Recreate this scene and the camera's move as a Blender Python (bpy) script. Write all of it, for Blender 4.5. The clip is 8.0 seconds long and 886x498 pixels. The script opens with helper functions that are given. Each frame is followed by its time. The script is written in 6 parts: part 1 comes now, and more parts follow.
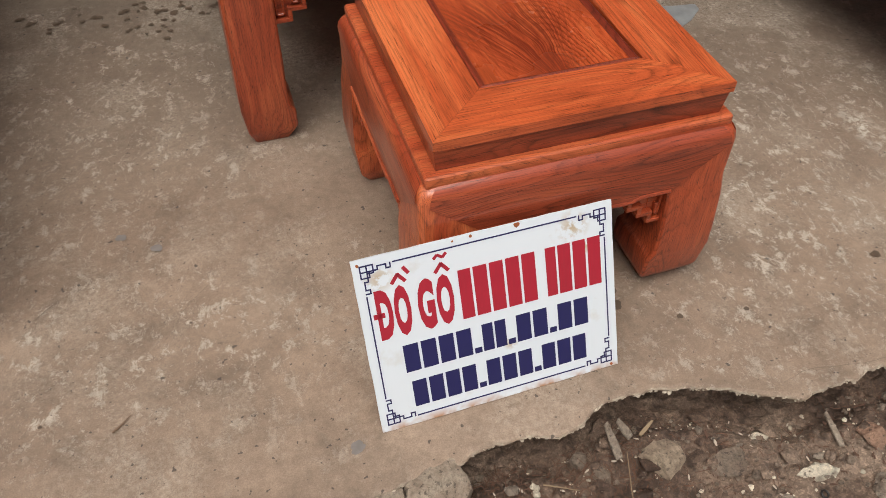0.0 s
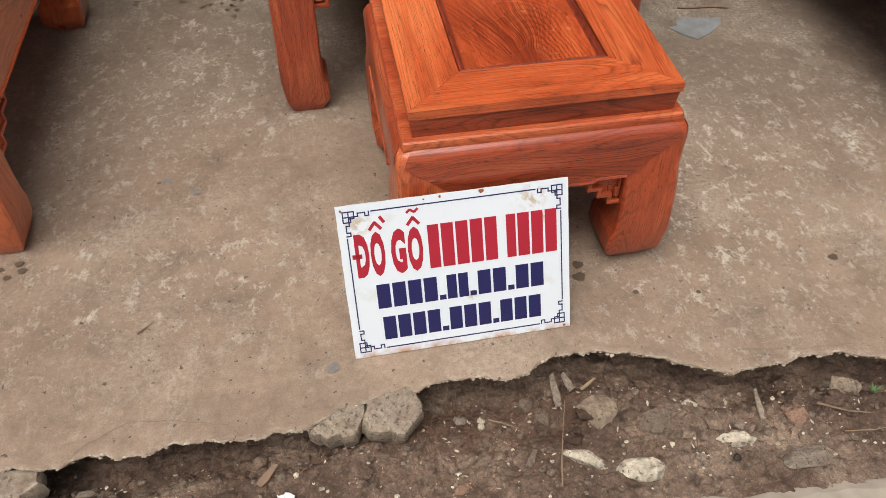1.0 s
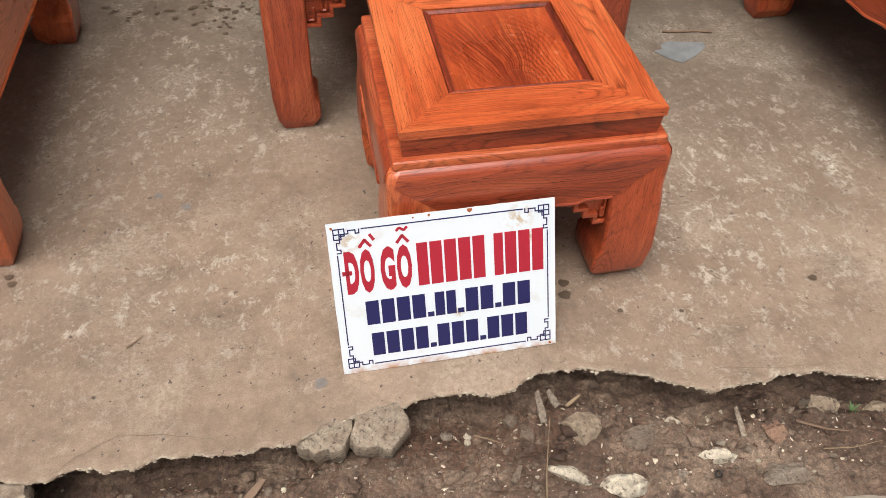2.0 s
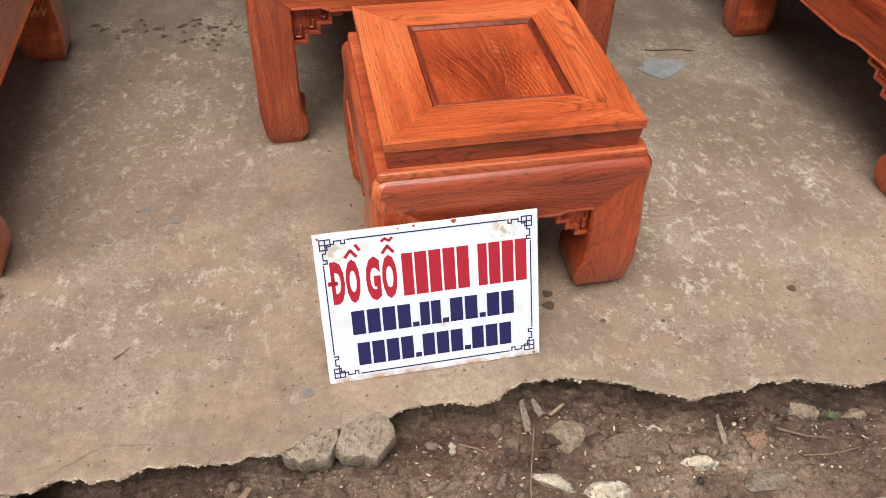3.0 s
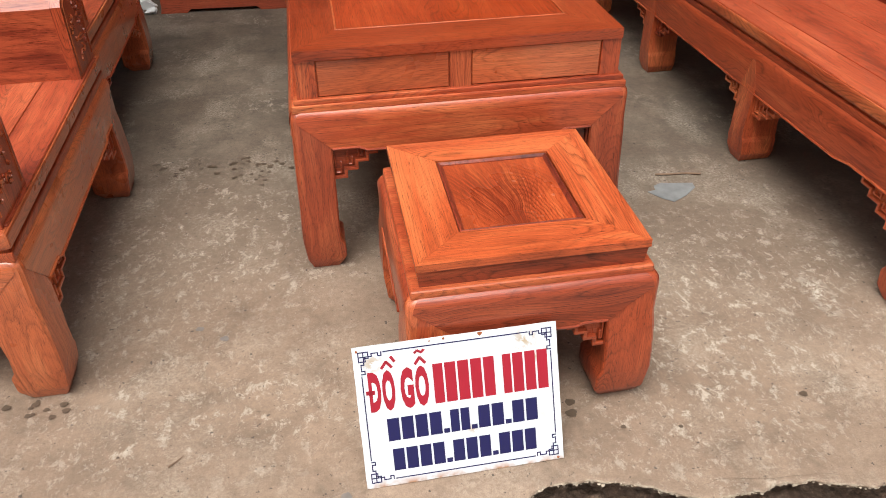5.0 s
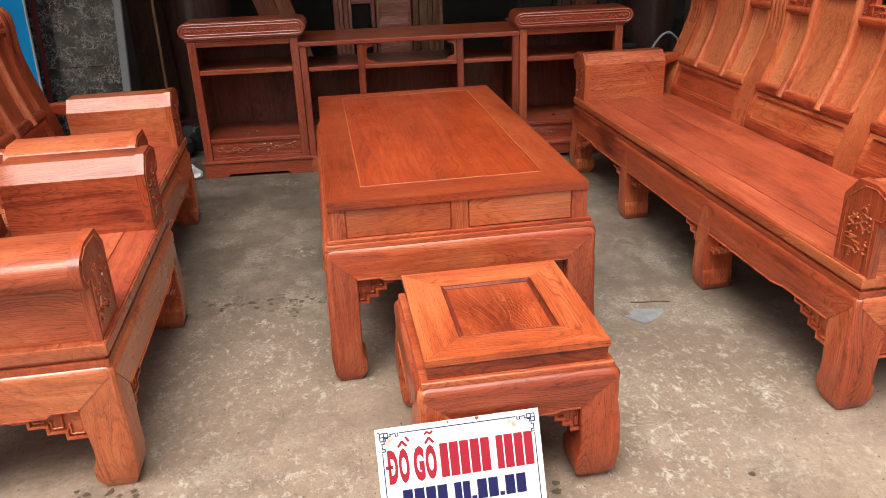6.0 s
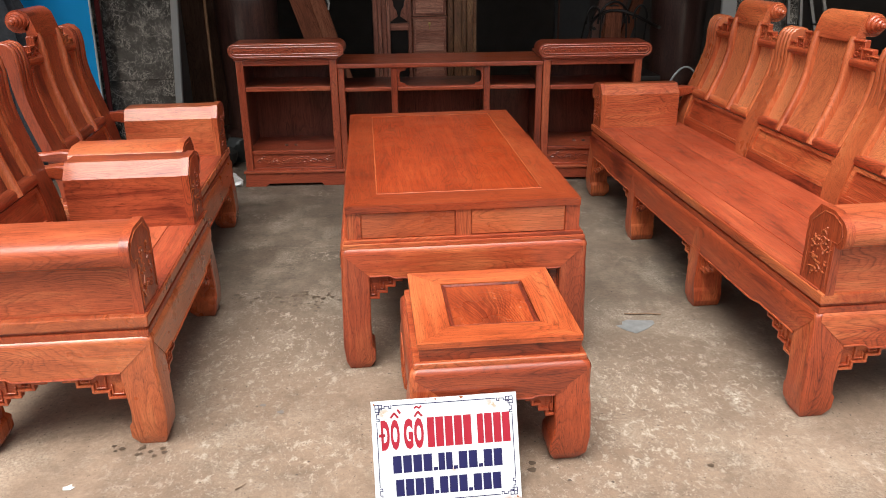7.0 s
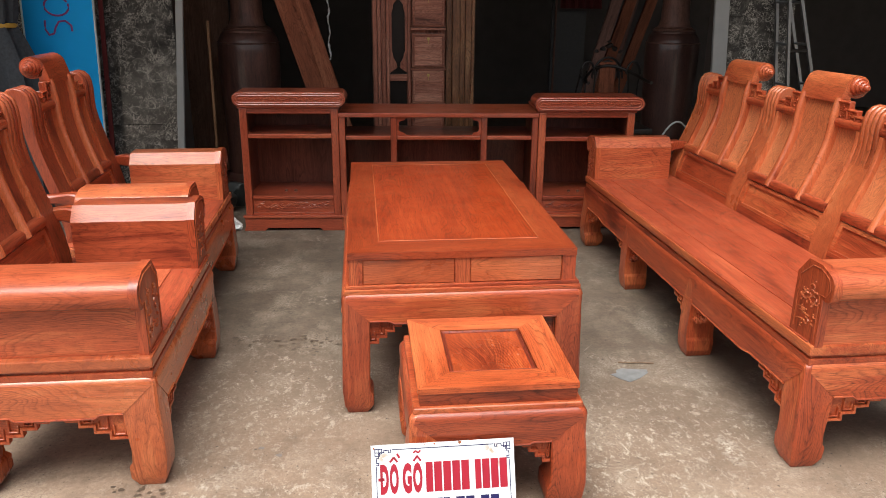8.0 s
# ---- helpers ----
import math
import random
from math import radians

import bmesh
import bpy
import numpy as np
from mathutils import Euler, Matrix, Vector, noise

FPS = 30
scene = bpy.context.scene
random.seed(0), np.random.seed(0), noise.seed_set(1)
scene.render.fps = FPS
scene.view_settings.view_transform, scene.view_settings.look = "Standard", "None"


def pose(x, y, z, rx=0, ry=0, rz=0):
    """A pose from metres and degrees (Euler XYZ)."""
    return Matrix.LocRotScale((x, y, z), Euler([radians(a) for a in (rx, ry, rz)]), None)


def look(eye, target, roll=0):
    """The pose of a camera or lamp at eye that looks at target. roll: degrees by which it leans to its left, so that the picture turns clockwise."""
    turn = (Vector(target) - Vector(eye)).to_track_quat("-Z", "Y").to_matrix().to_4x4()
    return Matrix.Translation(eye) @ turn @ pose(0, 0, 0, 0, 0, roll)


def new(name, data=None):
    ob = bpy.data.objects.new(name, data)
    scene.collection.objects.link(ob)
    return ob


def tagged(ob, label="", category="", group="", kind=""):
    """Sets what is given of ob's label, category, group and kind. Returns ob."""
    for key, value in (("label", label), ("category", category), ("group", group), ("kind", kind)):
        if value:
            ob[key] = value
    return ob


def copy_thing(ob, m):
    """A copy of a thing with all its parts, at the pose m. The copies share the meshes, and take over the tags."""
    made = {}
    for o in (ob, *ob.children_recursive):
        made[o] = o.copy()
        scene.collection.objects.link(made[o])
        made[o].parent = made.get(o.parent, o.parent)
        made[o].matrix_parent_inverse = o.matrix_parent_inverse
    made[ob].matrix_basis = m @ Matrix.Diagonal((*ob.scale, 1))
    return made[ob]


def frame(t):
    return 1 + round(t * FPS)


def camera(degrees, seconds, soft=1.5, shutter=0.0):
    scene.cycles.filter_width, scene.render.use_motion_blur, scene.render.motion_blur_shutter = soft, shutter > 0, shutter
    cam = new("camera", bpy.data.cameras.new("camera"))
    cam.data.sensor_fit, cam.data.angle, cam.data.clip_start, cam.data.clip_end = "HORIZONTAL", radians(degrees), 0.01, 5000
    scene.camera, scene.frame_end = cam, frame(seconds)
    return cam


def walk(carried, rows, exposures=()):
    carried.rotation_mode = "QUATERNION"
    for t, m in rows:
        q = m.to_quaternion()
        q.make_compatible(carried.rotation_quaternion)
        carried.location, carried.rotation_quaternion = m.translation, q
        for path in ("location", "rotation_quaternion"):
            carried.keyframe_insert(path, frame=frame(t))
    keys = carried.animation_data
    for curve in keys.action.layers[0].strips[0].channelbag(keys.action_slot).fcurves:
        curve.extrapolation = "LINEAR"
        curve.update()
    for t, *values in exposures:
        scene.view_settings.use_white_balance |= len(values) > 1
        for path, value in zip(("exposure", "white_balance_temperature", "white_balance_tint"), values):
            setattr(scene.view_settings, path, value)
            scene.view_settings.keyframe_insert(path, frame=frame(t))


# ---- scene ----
cam = camera(59.7, 8.0, soft=0.85)
PATH = [
    (0, (-0.072, 0.13, 1.055), (0.359, 1.428, -0.405), 0.5),
    (0.5, (0.042, -0.064, 1.127), (0.43, 1.266, -0.316), 3.6),
    (1, (0.049, -0.091, 1.148), (0.284, 1.256, -0.311), -0.1),
    (1.5, (0.042, -0.093, 1.16), (0.291, 1.266, -0.286), 0.7),
    (3, (0.046, -0.13, 1.171), (0.354, 1.27, -0.224), 2.1),
    (3.5, (0.05, -0.138, 1.174), (0.355, 1.298, -0.185), 2.0),
    (4, (0.054, -0.141, 1.178), (0.376, 1.324, -0.144), 1.9),
    (4.2, (0.05, -0.142, 1.177), (0.375, 1.332, -0.135), 1.8),
    (5.3, (0.005, -0.361, 1.29), (0.257, 1.316, 0.231), -1.6),
    (5.5, (-0.016, -0.458, 1.307), (0.277, 1.254, 0.315), -2.1),
    (6, (-0.014, -0.663, 1.386), (0.257, 1.148, 0.581), -2.2),
    (6.5, (0.058, -0.877, 1.405), (0.289, 0.973, 0.682), -0.5),
    (7, (0.064, -0.954, 1.429), (0.238, 0.894, 0.684), -0.7),
    (7.5, (0.034, -0.988, 1.436), (0.13, 0.879, 0.724), 0.4),
    (8, (0.029, -1.009, 1.457), (0.23, 0.877, 0.823), 0.5),
]
EXPOSURES = [(0.0, -0.5), (0.5, -0.43), (1.0, -0.33), (1.5, -0.22), (3.0, -0.13), (4.0, -0.10), (5.5, 0.12), (6.5, 0.26), (7.0, 0.22), (7.5, 0.08), (8.0, 0.2)]
walk(cam, [(t, look(eye, target, roll)) for t, eye, target, roll in PATH], EXPOSURES)


# ---- light ----
world = bpy.data.worlds.new("world")
scene.world = world
world.use_nodes = True
wn = world.node_tree
sky = wn.nodes.new("ShaderNodeTexSky")
sky.sky_type, sky.sun_disc = "NISHITA", False
sky.sun_elevation, sky.sun_rotation = radians(66), radians(220)
sky.air_density, sky.dust_density, sky.ozone_density = 1.0, 6.0, 0.6
grey = wn.nodes.new("ShaderNodeHueSaturation")
grey.inputs["Saturation"].default_value = 0.3
wn.links.new(sky.outputs[0], grey.inputs["Color"])
wn.links.new(grey.outputs[0], wn.nodes["Background"].inputs["Color"])
wn.nodes["Background"].inputs["Strength"].default_value = 0.14
sun = new("sun", bpy.data.lights.new("sun", "SUN"))
sun.data.energy, sun.data.angle, sun.data.color = 3.3, radians(50), (1.0, 0.965, 0.91)
sun.matrix_world = look((-1.5, -2.65, 12.8), (0.4, 1.5, 0))


# ---- materials ----
def mat(name):
    m = bpy.data.materials.new(name)
    m.use_nodes = True
    return m, m.node_tree, m.node_tree.nodes["Principled BSDF"]


def node(nt, kind, links=(), **values):
    n = nt.nodes.new(kind)
    for k, v in values.items():
        if k in n.inputs:
            n.inputs[k].default_value = v
    for k, out in links:
        nt.links.new(out, n.inputs[k])
    return n


def vec(nt, op, a, b):
    n = nt.nodes.new("ShaderNodeVectorMath")
    n.operation = op
    for i, v in enumerate((a, b)):
        if isinstance(v, tuple):
            n.inputs[i].default_value = v
        else:
            nt.links.new(v, n.inputs[i])
    return n.outputs[0]


def calc(nt, op, a, b=0.0, clamp=False):
    n = nt.nodes.new("ShaderNodeMath")
    n.operation, n.use_clamp = op, clamp
    for i, v in enumerate((a, b)):
        if isinstance(v, (int, float)):
            n.inputs[i].default_value = v
        else:
            nt.links.new(v, n.inputs[i])
    return n.outputs[0]


def ramp(nt, fac, stops):
    n = nt.nodes.new("ShaderNodeValToRGB")
    el = n.color_ramp.elements
    while len(el) < len(stops):
        el.new(0.5)
    for e, (p, c) in zip(el, stops):
        e.position, e.color = p, (*c, 1) if isinstance(c, tuple) else (c, c, c, 1)
    nt.links.new(fac, n.inputs[0])
    return n.outputs[0]


def mix(nt, fac, a, b, blend="MIX"):
    n = nt.nodes.new("ShaderNodeMix")
    n.data_type, n.blend_type = "RGBA", blend
    for i, v in ((0, fac), (6, a), (7, b)):
        if isinstance(v, tuple):
            n.inputs[i].default_value = (*v, 1)
        elif isinstance(v, (int, float)):
            n.inputs[i].default_value = v
        else:
            nt.links.new(v, n.inputs[i])
    return n.outputs[2]


def bump(nt, bsdf, height, strength, distance=0.002):
    b = node(nt, "ShaderNodeBump", [("Height", height)], Strength=strength, Distance=distance)
    nt.links.new(b.outputs[0], bsdf.inputs["Normal"])


def spots(nt, p, scale, lo, hi, detail=3.0, rough=0.6):
    n = node(nt, "ShaderNodeTexNoise", [("Vector", p)], Scale=scale, Detail=detail, Roughness=rough)
    return ramp(nt, n.outputs[0], [(lo, 0.0), (hi, 1.0)])


def wood(name, axis, dark, mid, light, rough=0.36, coat=0.36, figure=1.0, contrast=1.0, gloss=0.40, smoke=1.0):
    """Polished rosewood: slow tone clouds, soft year bands, patches of dark figure, fine pores, a satin lacquer."""
    m, nt, bsdf = mat(name)
    bsdf.inputs["Specular IOR Level"].default_value = gloss
    tc = node(nt, "ShaderNodeTexCoord").outputs["Object"]
    rnd = node(nt, "ShaderNodeObjectInfo").outputs["Random"]
    shift = vec(nt, "MULTIPLY", node(nt, "ShaderNodeCombineXYZ", [("X", rnd), ("Y", rnd), ("Z", rnd)]).outputs[0], (3.1, 5.3, 4.7))
    p = vec(nt, "ADD", tc, shift)

    def along(a, c):
        return vec(nt, "MULTIPLY", p, tuple(a if i == axis else c for i in range(3)))
    low = node(nt, "ShaderNodeTexNoise", [("Vector", along(1.5 * figure, 7.0))], Scale=1.0, Detail=2.0, Roughness=0.4)
    bend = vec(nt, "MULTIPLY", low.outputs["Color"], (9.0 * figure,) * 3)

    def drawn(a, c, k):
        return vec(nt, "ADD", along(a, c), vec(nt, "MULTIPLY", bend, (k,) * 3))
    cloud = node(nt, "ShaderNodeTexNoise", [("Vector", along(2.4, 8.0))], Scale=1.0, Detail=4.0, Roughness=0.55)
    band = node(nt, "ShaderNodeTexNoise", [("Vector", drawn(1.6, 48.0, 0.5))], Scale=1.0, Detail=5.0, Roughness=0.6)
    dash = node(nt, "ShaderNodeTexNoise", [("Vector", drawn(22.0, 900.0, 0.9))], Scale=1.0, Detail=2.0, Roughness=0.6)
    pore = node(nt, "ShaderNodeTexNoise", [("Vector", drawn(60.0, 1500.0, 1.5))], Scale=1.0, Detail=2.0)
    f = calc(nt, "ADD", calc(nt, "MULTIPLY", cloud.outputs[0], 0.50 * smoke), calc(nt, "MULTIPLY", band.outputs[0], 0.42))
    f = calc(nt, "ADD", f, 0.25 * (1.0 - smoke))
    f = calc(nt, "ADD", f, calc(nt, "MULTIPLY", calc(nt, "SUBTRACT", rnd, 0.2), 0.17))
    col = ramp(nt, f, [(0.33, dark), (0.42, tuple(0.3 * a + 0.7 * b for a, b in zip(dark, mid))), (0.51, mid), (0.67, light)])
    # year bands: contour lines of a slow field, soft on one side
    field = calc(nt, "ADD", calc(nt, "MULTIPLY", low.outputs[0], 26.0), calc(nt, "MULTIPLY", band.outputs[0], 0.8))
    ring = calc(nt, "FRACT", field)
    year = ramp(nt, ring, [(0.0, 0.52), (0.12, 0.80), (0.40, 1.0), (0.85, 1.06), (1.0, 0.80)])
    col = mix(nt, 0.46 * contrast, col, year, "MULTIPLY")
    # dark figure: thin close contours, in patches only
    vein = calc(nt, "FRACT", calc(nt, "MULTIPLY", field, 2.0))
    vein = ramp(nt, vein, [(0.0, 0.30), (0.16, 0.62), (0.40, 1.0), (0.88, 1.0), (1.0, 0.55)])
    patch = ramp(nt, node(nt, "ShaderNodeTexNoise", [("Vector", along(3.0, 9.0))], Scale=0.8, Detail=2.0).outputs[0], [(0.46, 0.0), (0.60, 1.0)])
    col = mix(nt, calc(nt, "MULTIPLY", patch, 0.50 * contrast), col, vein, "MULTIPLY")
    line = node(nt, "ShaderNodeTexNoise", [("Vector", drawn(4.5, 700.0, 1.8))], Scale=1.0, Detail=3.0, Roughness=0.65)
    col = mix(nt, 0.58 * contrast, col, ramp(nt, line.outputs[0], [(0.34, 0.42), (0.45, 0.88), (0.52, 1.0), (0.64, 1.15)]), "MULTIPLY")
    col = mix(nt, 0.80 * contrast, col, ramp(nt, dash.outputs[0], [(0.31, 0.12), (0.39, 1.0)]), "MULTIPLY")
    col = mix(nt, 0.45 * min(1.0, 0.4 + 0.6 * smoke), col, ramp(nt, pore.outputs[0], [(0.34, 0.45), (0.45, 1.0)]), "MULTIPLY")
    knot = ramp(nt, cloud.outputs[0], [(0.27, 0.50), (0.38, 1.0)])
    col = mix(nt, 0.55 * contrast * smoke, col, knot, "MULTIPLY")
    nt.links.new(col, bsdf.inputs["Base Color"])
    wear = spots(nt, p, 9.0, 0.3, 0.75)
    nt.links.new(calc(nt, "ADD", calc(nt, "MULTIPLY", wear, 0.14), rough - 0.06), bsdf.inputs["Roughness"])
    bsdf.inputs["Coat Weight"].default_value = coat
    nt.links.new(calc(nt, "ADD", calc(nt, "MULTIPLY", wear, 0.10), 0.07), bsdf.inputs["Coat Roughness"])
    bump(nt, bsdf, calc(nt, "ADD", pore.outputs[0], calc(nt, "MULTIPLY", dash.outputs[0], 0.6)), 0.08, 0.001)
    return m


RED = ((0.18, 0.024, 0.011), (0.47, 0.085, 0.030), (0.66, 0.180, 0.064))
wood_x, wood_y, wood_z = (wood("rosewood_" + a, i, *RED, contrast=1.1) for i, a in enumerate("xyz"))
# RED darkened; stool sides, table legs, chair backs carry their shade in it
DEEP = ((0.13, 0.020, 0.010), (0.36, 0.066, 0.026), (0.54, 0.135, 0.052))
deep_x, deep_y, deep_z = (wood("deep_rosewood_" + a, i, *DEEP) for i, a in enumerate("xyz"))
PANEL = ((0.18, 0.025, 0.010), (0.48, 0.084, 0.026), (0.66, 0.165, 0.050))


def arched_panel():
    """A panel cut across the heart of the log: dark streaks fan out from its front, arches close over the heart."""
    m = wood("rosewood_arched_panel", 1, *PANEL, rough=0.28, figure=1.2, contrast=0.7, gloss=0.2)
    nt = m.node_tree
    bsdf = nt.nodes["Principled BSDF"]
    base = bsdf.inputs["Base Color"].links[0].from_socket
    p = node(nt, "ShaderNodeTexCoord").outputs["Object"]
    sway = node(nt, "ShaderNodeTexNoise", [("Vector", p)], Scale=6.0, Detail=2.0)
    wave = vec(nt, "MULTIPLY", vec(nt, "SUBTRACT", sway.outputs["Color"], (0.5, 0.5, 0.5)), (0.055, 0.050, 0.0))
    at = node(nt, "ShaderNodeSeparateXYZ", [("Vector", vec(nt, "ADD", vec(nt, "SUBTRACT", p, (0.272, 0.125, 0.40)), wave))])
    x, y = at.outputs["X"], at.outputs["Y"]
    # arches over the heart, close together, drawn out towards the back
    r = calc(nt, "SQRT", calc(nt, "ADD", calc(nt, "MULTIPLY", x, x), calc(nt, "MULTIPLY", calc(nt, "MULTIPLY", y, y), 0.16)))
    grit = node(nt, "ShaderNodeTexNoise", [("Vector", vec(nt, "MULTIPLY", p, (420.0, 110.0, 1.0)))], Scale=1.0, Detail=3.0)
    ring = calc(nt, "FRACT", calc(nt, "ADD", calc(nt, "MULTIPLY", r, 120.0), calc(nt, "MULTIPLY", grit.outputs[0], 0.9)))
    arcs = ramp(nt, ring, [(0.0, 0.25), (0.30, 0.85), (0.75, 1.18), (1.0, 0.50)])
    # the fan: streaks by their angle from the heart
    angle = calc(nt, "ARCTAN2", x, calc(nt, "ADD", y, 0.10))
    inside = calc(nt, "MULTIPLY", ramp(nt, r, [(0.055, 1.0), (0.125, 0.25)]), ramp(nt, calc(nt, "ADD", angle, 0.5), [(0.42, 0.15), (0.62, 1.0)]))
    col = mix(nt, calc(nt, "MULTIPLY", inside, 0.80), base, arcs, "MULTIPLY")
    streak = node(nt, "ShaderNodeTexNoise", [("Vector", node(nt, "ShaderNodeCombineXYZ", [("X", calc(nt, "MULTIPLY", angle, 60.0)), ("Y", calc(nt, "MULTIPLY", y, 3.5))]).outputs[0])], Scale=1.0, Detail=4.0, Roughness=0.7)
    reach = calc(nt, "ADD", calc(nt, "ABSOLUTE", calc(nt, "ADD", angle, 0.16)), calc(nt, "MULTIPLY", calc(nt, "SUBTRACT", sway.outputs[0], 0.5), 0.6))
    fan = calc(nt, "MULTIPLY", ramp(nt, reach, [(0.14, 1.0), (0.52, 0.0)]), ramp(nt, y, [(0.16, 1.0), (0.30, 0.15)]))
    fan = calc(nt, "MULTIPLY", fan, ramp(nt, streak.outputs[0], [(0.40, 0.10), (0.56, 1.0)]))
    col = mix(nt, calc(nt, "MULTIPLY", fan, 0.80), col, (0.105, 0.014, 0.008))
    nt.links.new(col, bsdf.inputs["Base Color"])
    return m


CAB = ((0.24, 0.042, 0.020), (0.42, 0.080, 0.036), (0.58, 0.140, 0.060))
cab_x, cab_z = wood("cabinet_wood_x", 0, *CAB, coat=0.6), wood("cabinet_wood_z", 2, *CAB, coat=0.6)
# brown lining, its colour darkened for the shade inside the niches
lining_shaded_z = wood("shaded_brown_lining", 2, (0.09, 0.026, 0.017), (0.20, 0.056, 0.034), (0.29, 0.090, 0.054), coat=0.1)
DARK = ((0.060, 0.028, 0.020), (0.155, 0.075, 0.056), (0.25, 0.125, 0.092))
dark_x, dark_z = wood("dark_wood_x", 0, *DARK, rough=0.45, coat=0.0, gloss=0.3), wood("dark_wood_z", 2, *DARK, rough=0.45, coat=0.0, gloss=0.3)
ZEBRA = ((0.055, 0.022, 0.012), (0.26, 0.115, 0.055), (0.50, 0.265, 0.130))
zebra = wood("striped_wood", 2, *ZEBRA, figure=1.4, contrast=1.4)
PALE = ((0.10, 0.05, 0.022), (0.20, 0.10, 0.045), (0.28, 0.15, 0.075))
pale_z = wood("raw_timber", 2, *PALE, rough=0.6, coat=0.0)


def muddy(name, colour, scale=40.0, relief=1.0):
    """Stone or rubble under a film of soil."""
    m, nt, bsdf = mat(name)
    p = node(nt, "ShaderNodeTexCoord").outputs["Object"]
    n = node(nt, "ShaderNodeTexNoise", [("Vector", p)], Scale=scale, Detail=6.0, Roughness=0.7)
    fines = node(nt, "ShaderNodeTexNoise", [("Vector", p)], Scale=240.0, Detail=4.0, Roughness=0.7)
    col = ramp(nt, n.outputs[0], [(0.3, tuple(c * 0.5 for c in colour)), (0.5, colour), (0.7, tuple(min(1, c * 1.35) for c in colour))])
    col = mix(nt, calc(nt, "MULTIPLY", spots(nt, p, 30.0, 0.42, 0.62, 5.0, 0.7), 0.75), col, (0.150, 0.102, 0.072))
    col = mix(nt, 1.0, col, ramp(nt, fines.outputs[0], [(0.3, 0.55), (0.7, 1.4)]), "MULTIPLY")
    col = mix(nt, calc(nt, "MULTIPLY", spots(nt, p, 130.0, 0.60, 0.66, 2.0), 0.6), col, (0.035, 0.026, 0.02))
    nt.links.new(col, bsdf.inputs["Base Color"])
    bsdf.inputs["Roughness"].default_value = 0.88
    bump(nt, bsdf, calc(nt, "ADD", n.outputs[0], fines.outputs[0]), relief, 0.006)
    return m


def plain(name, colour, rough=0.5, metal=0.0, vary=0.15, scale=30.0, bumps=0.1, gloss=0.5):
    m, nt, bsdf = mat(name)
    bsdf.inputs["Specular IOR Level"].default_value = gloss
    p = node(nt, "ShaderNodeTexCoord").outputs["Object"]
    n = node(nt, "ShaderNodeTexNoise", [("Vector", p)], Scale=scale, Detail=4.0)
    col = mix(nt, n.outputs[0], tuple(c * (1 - vary) for c in colour), tuple(min(1, c * (1 + vary)) for c in colour))
    nt.links.new(col, bsdf.inputs["Base Color"])
    bsdf.inputs["Roughness"].default_value, bsdf.inputs["Metallic"].default_value = rough, metal
    if bumps:
        bump(nt, bsdf, n.outputs[0], bumps)
    return m


def near(nt, p, place, inner, outer):
    """1 within inner metres of a place, 0 past outer."""
    n = nt.nodes.new("ShaderNodeVectorMath")
    n.operation = "DISTANCE"
    nt.links.new(p, n.inputs[0])
    n.inputs[1].default_value = place
    return ramp(nt, calc(nt, "DIVIDE", n.outputs["Value"], outer), [(inner / outer, 1.0), (1.0, 0.0)])


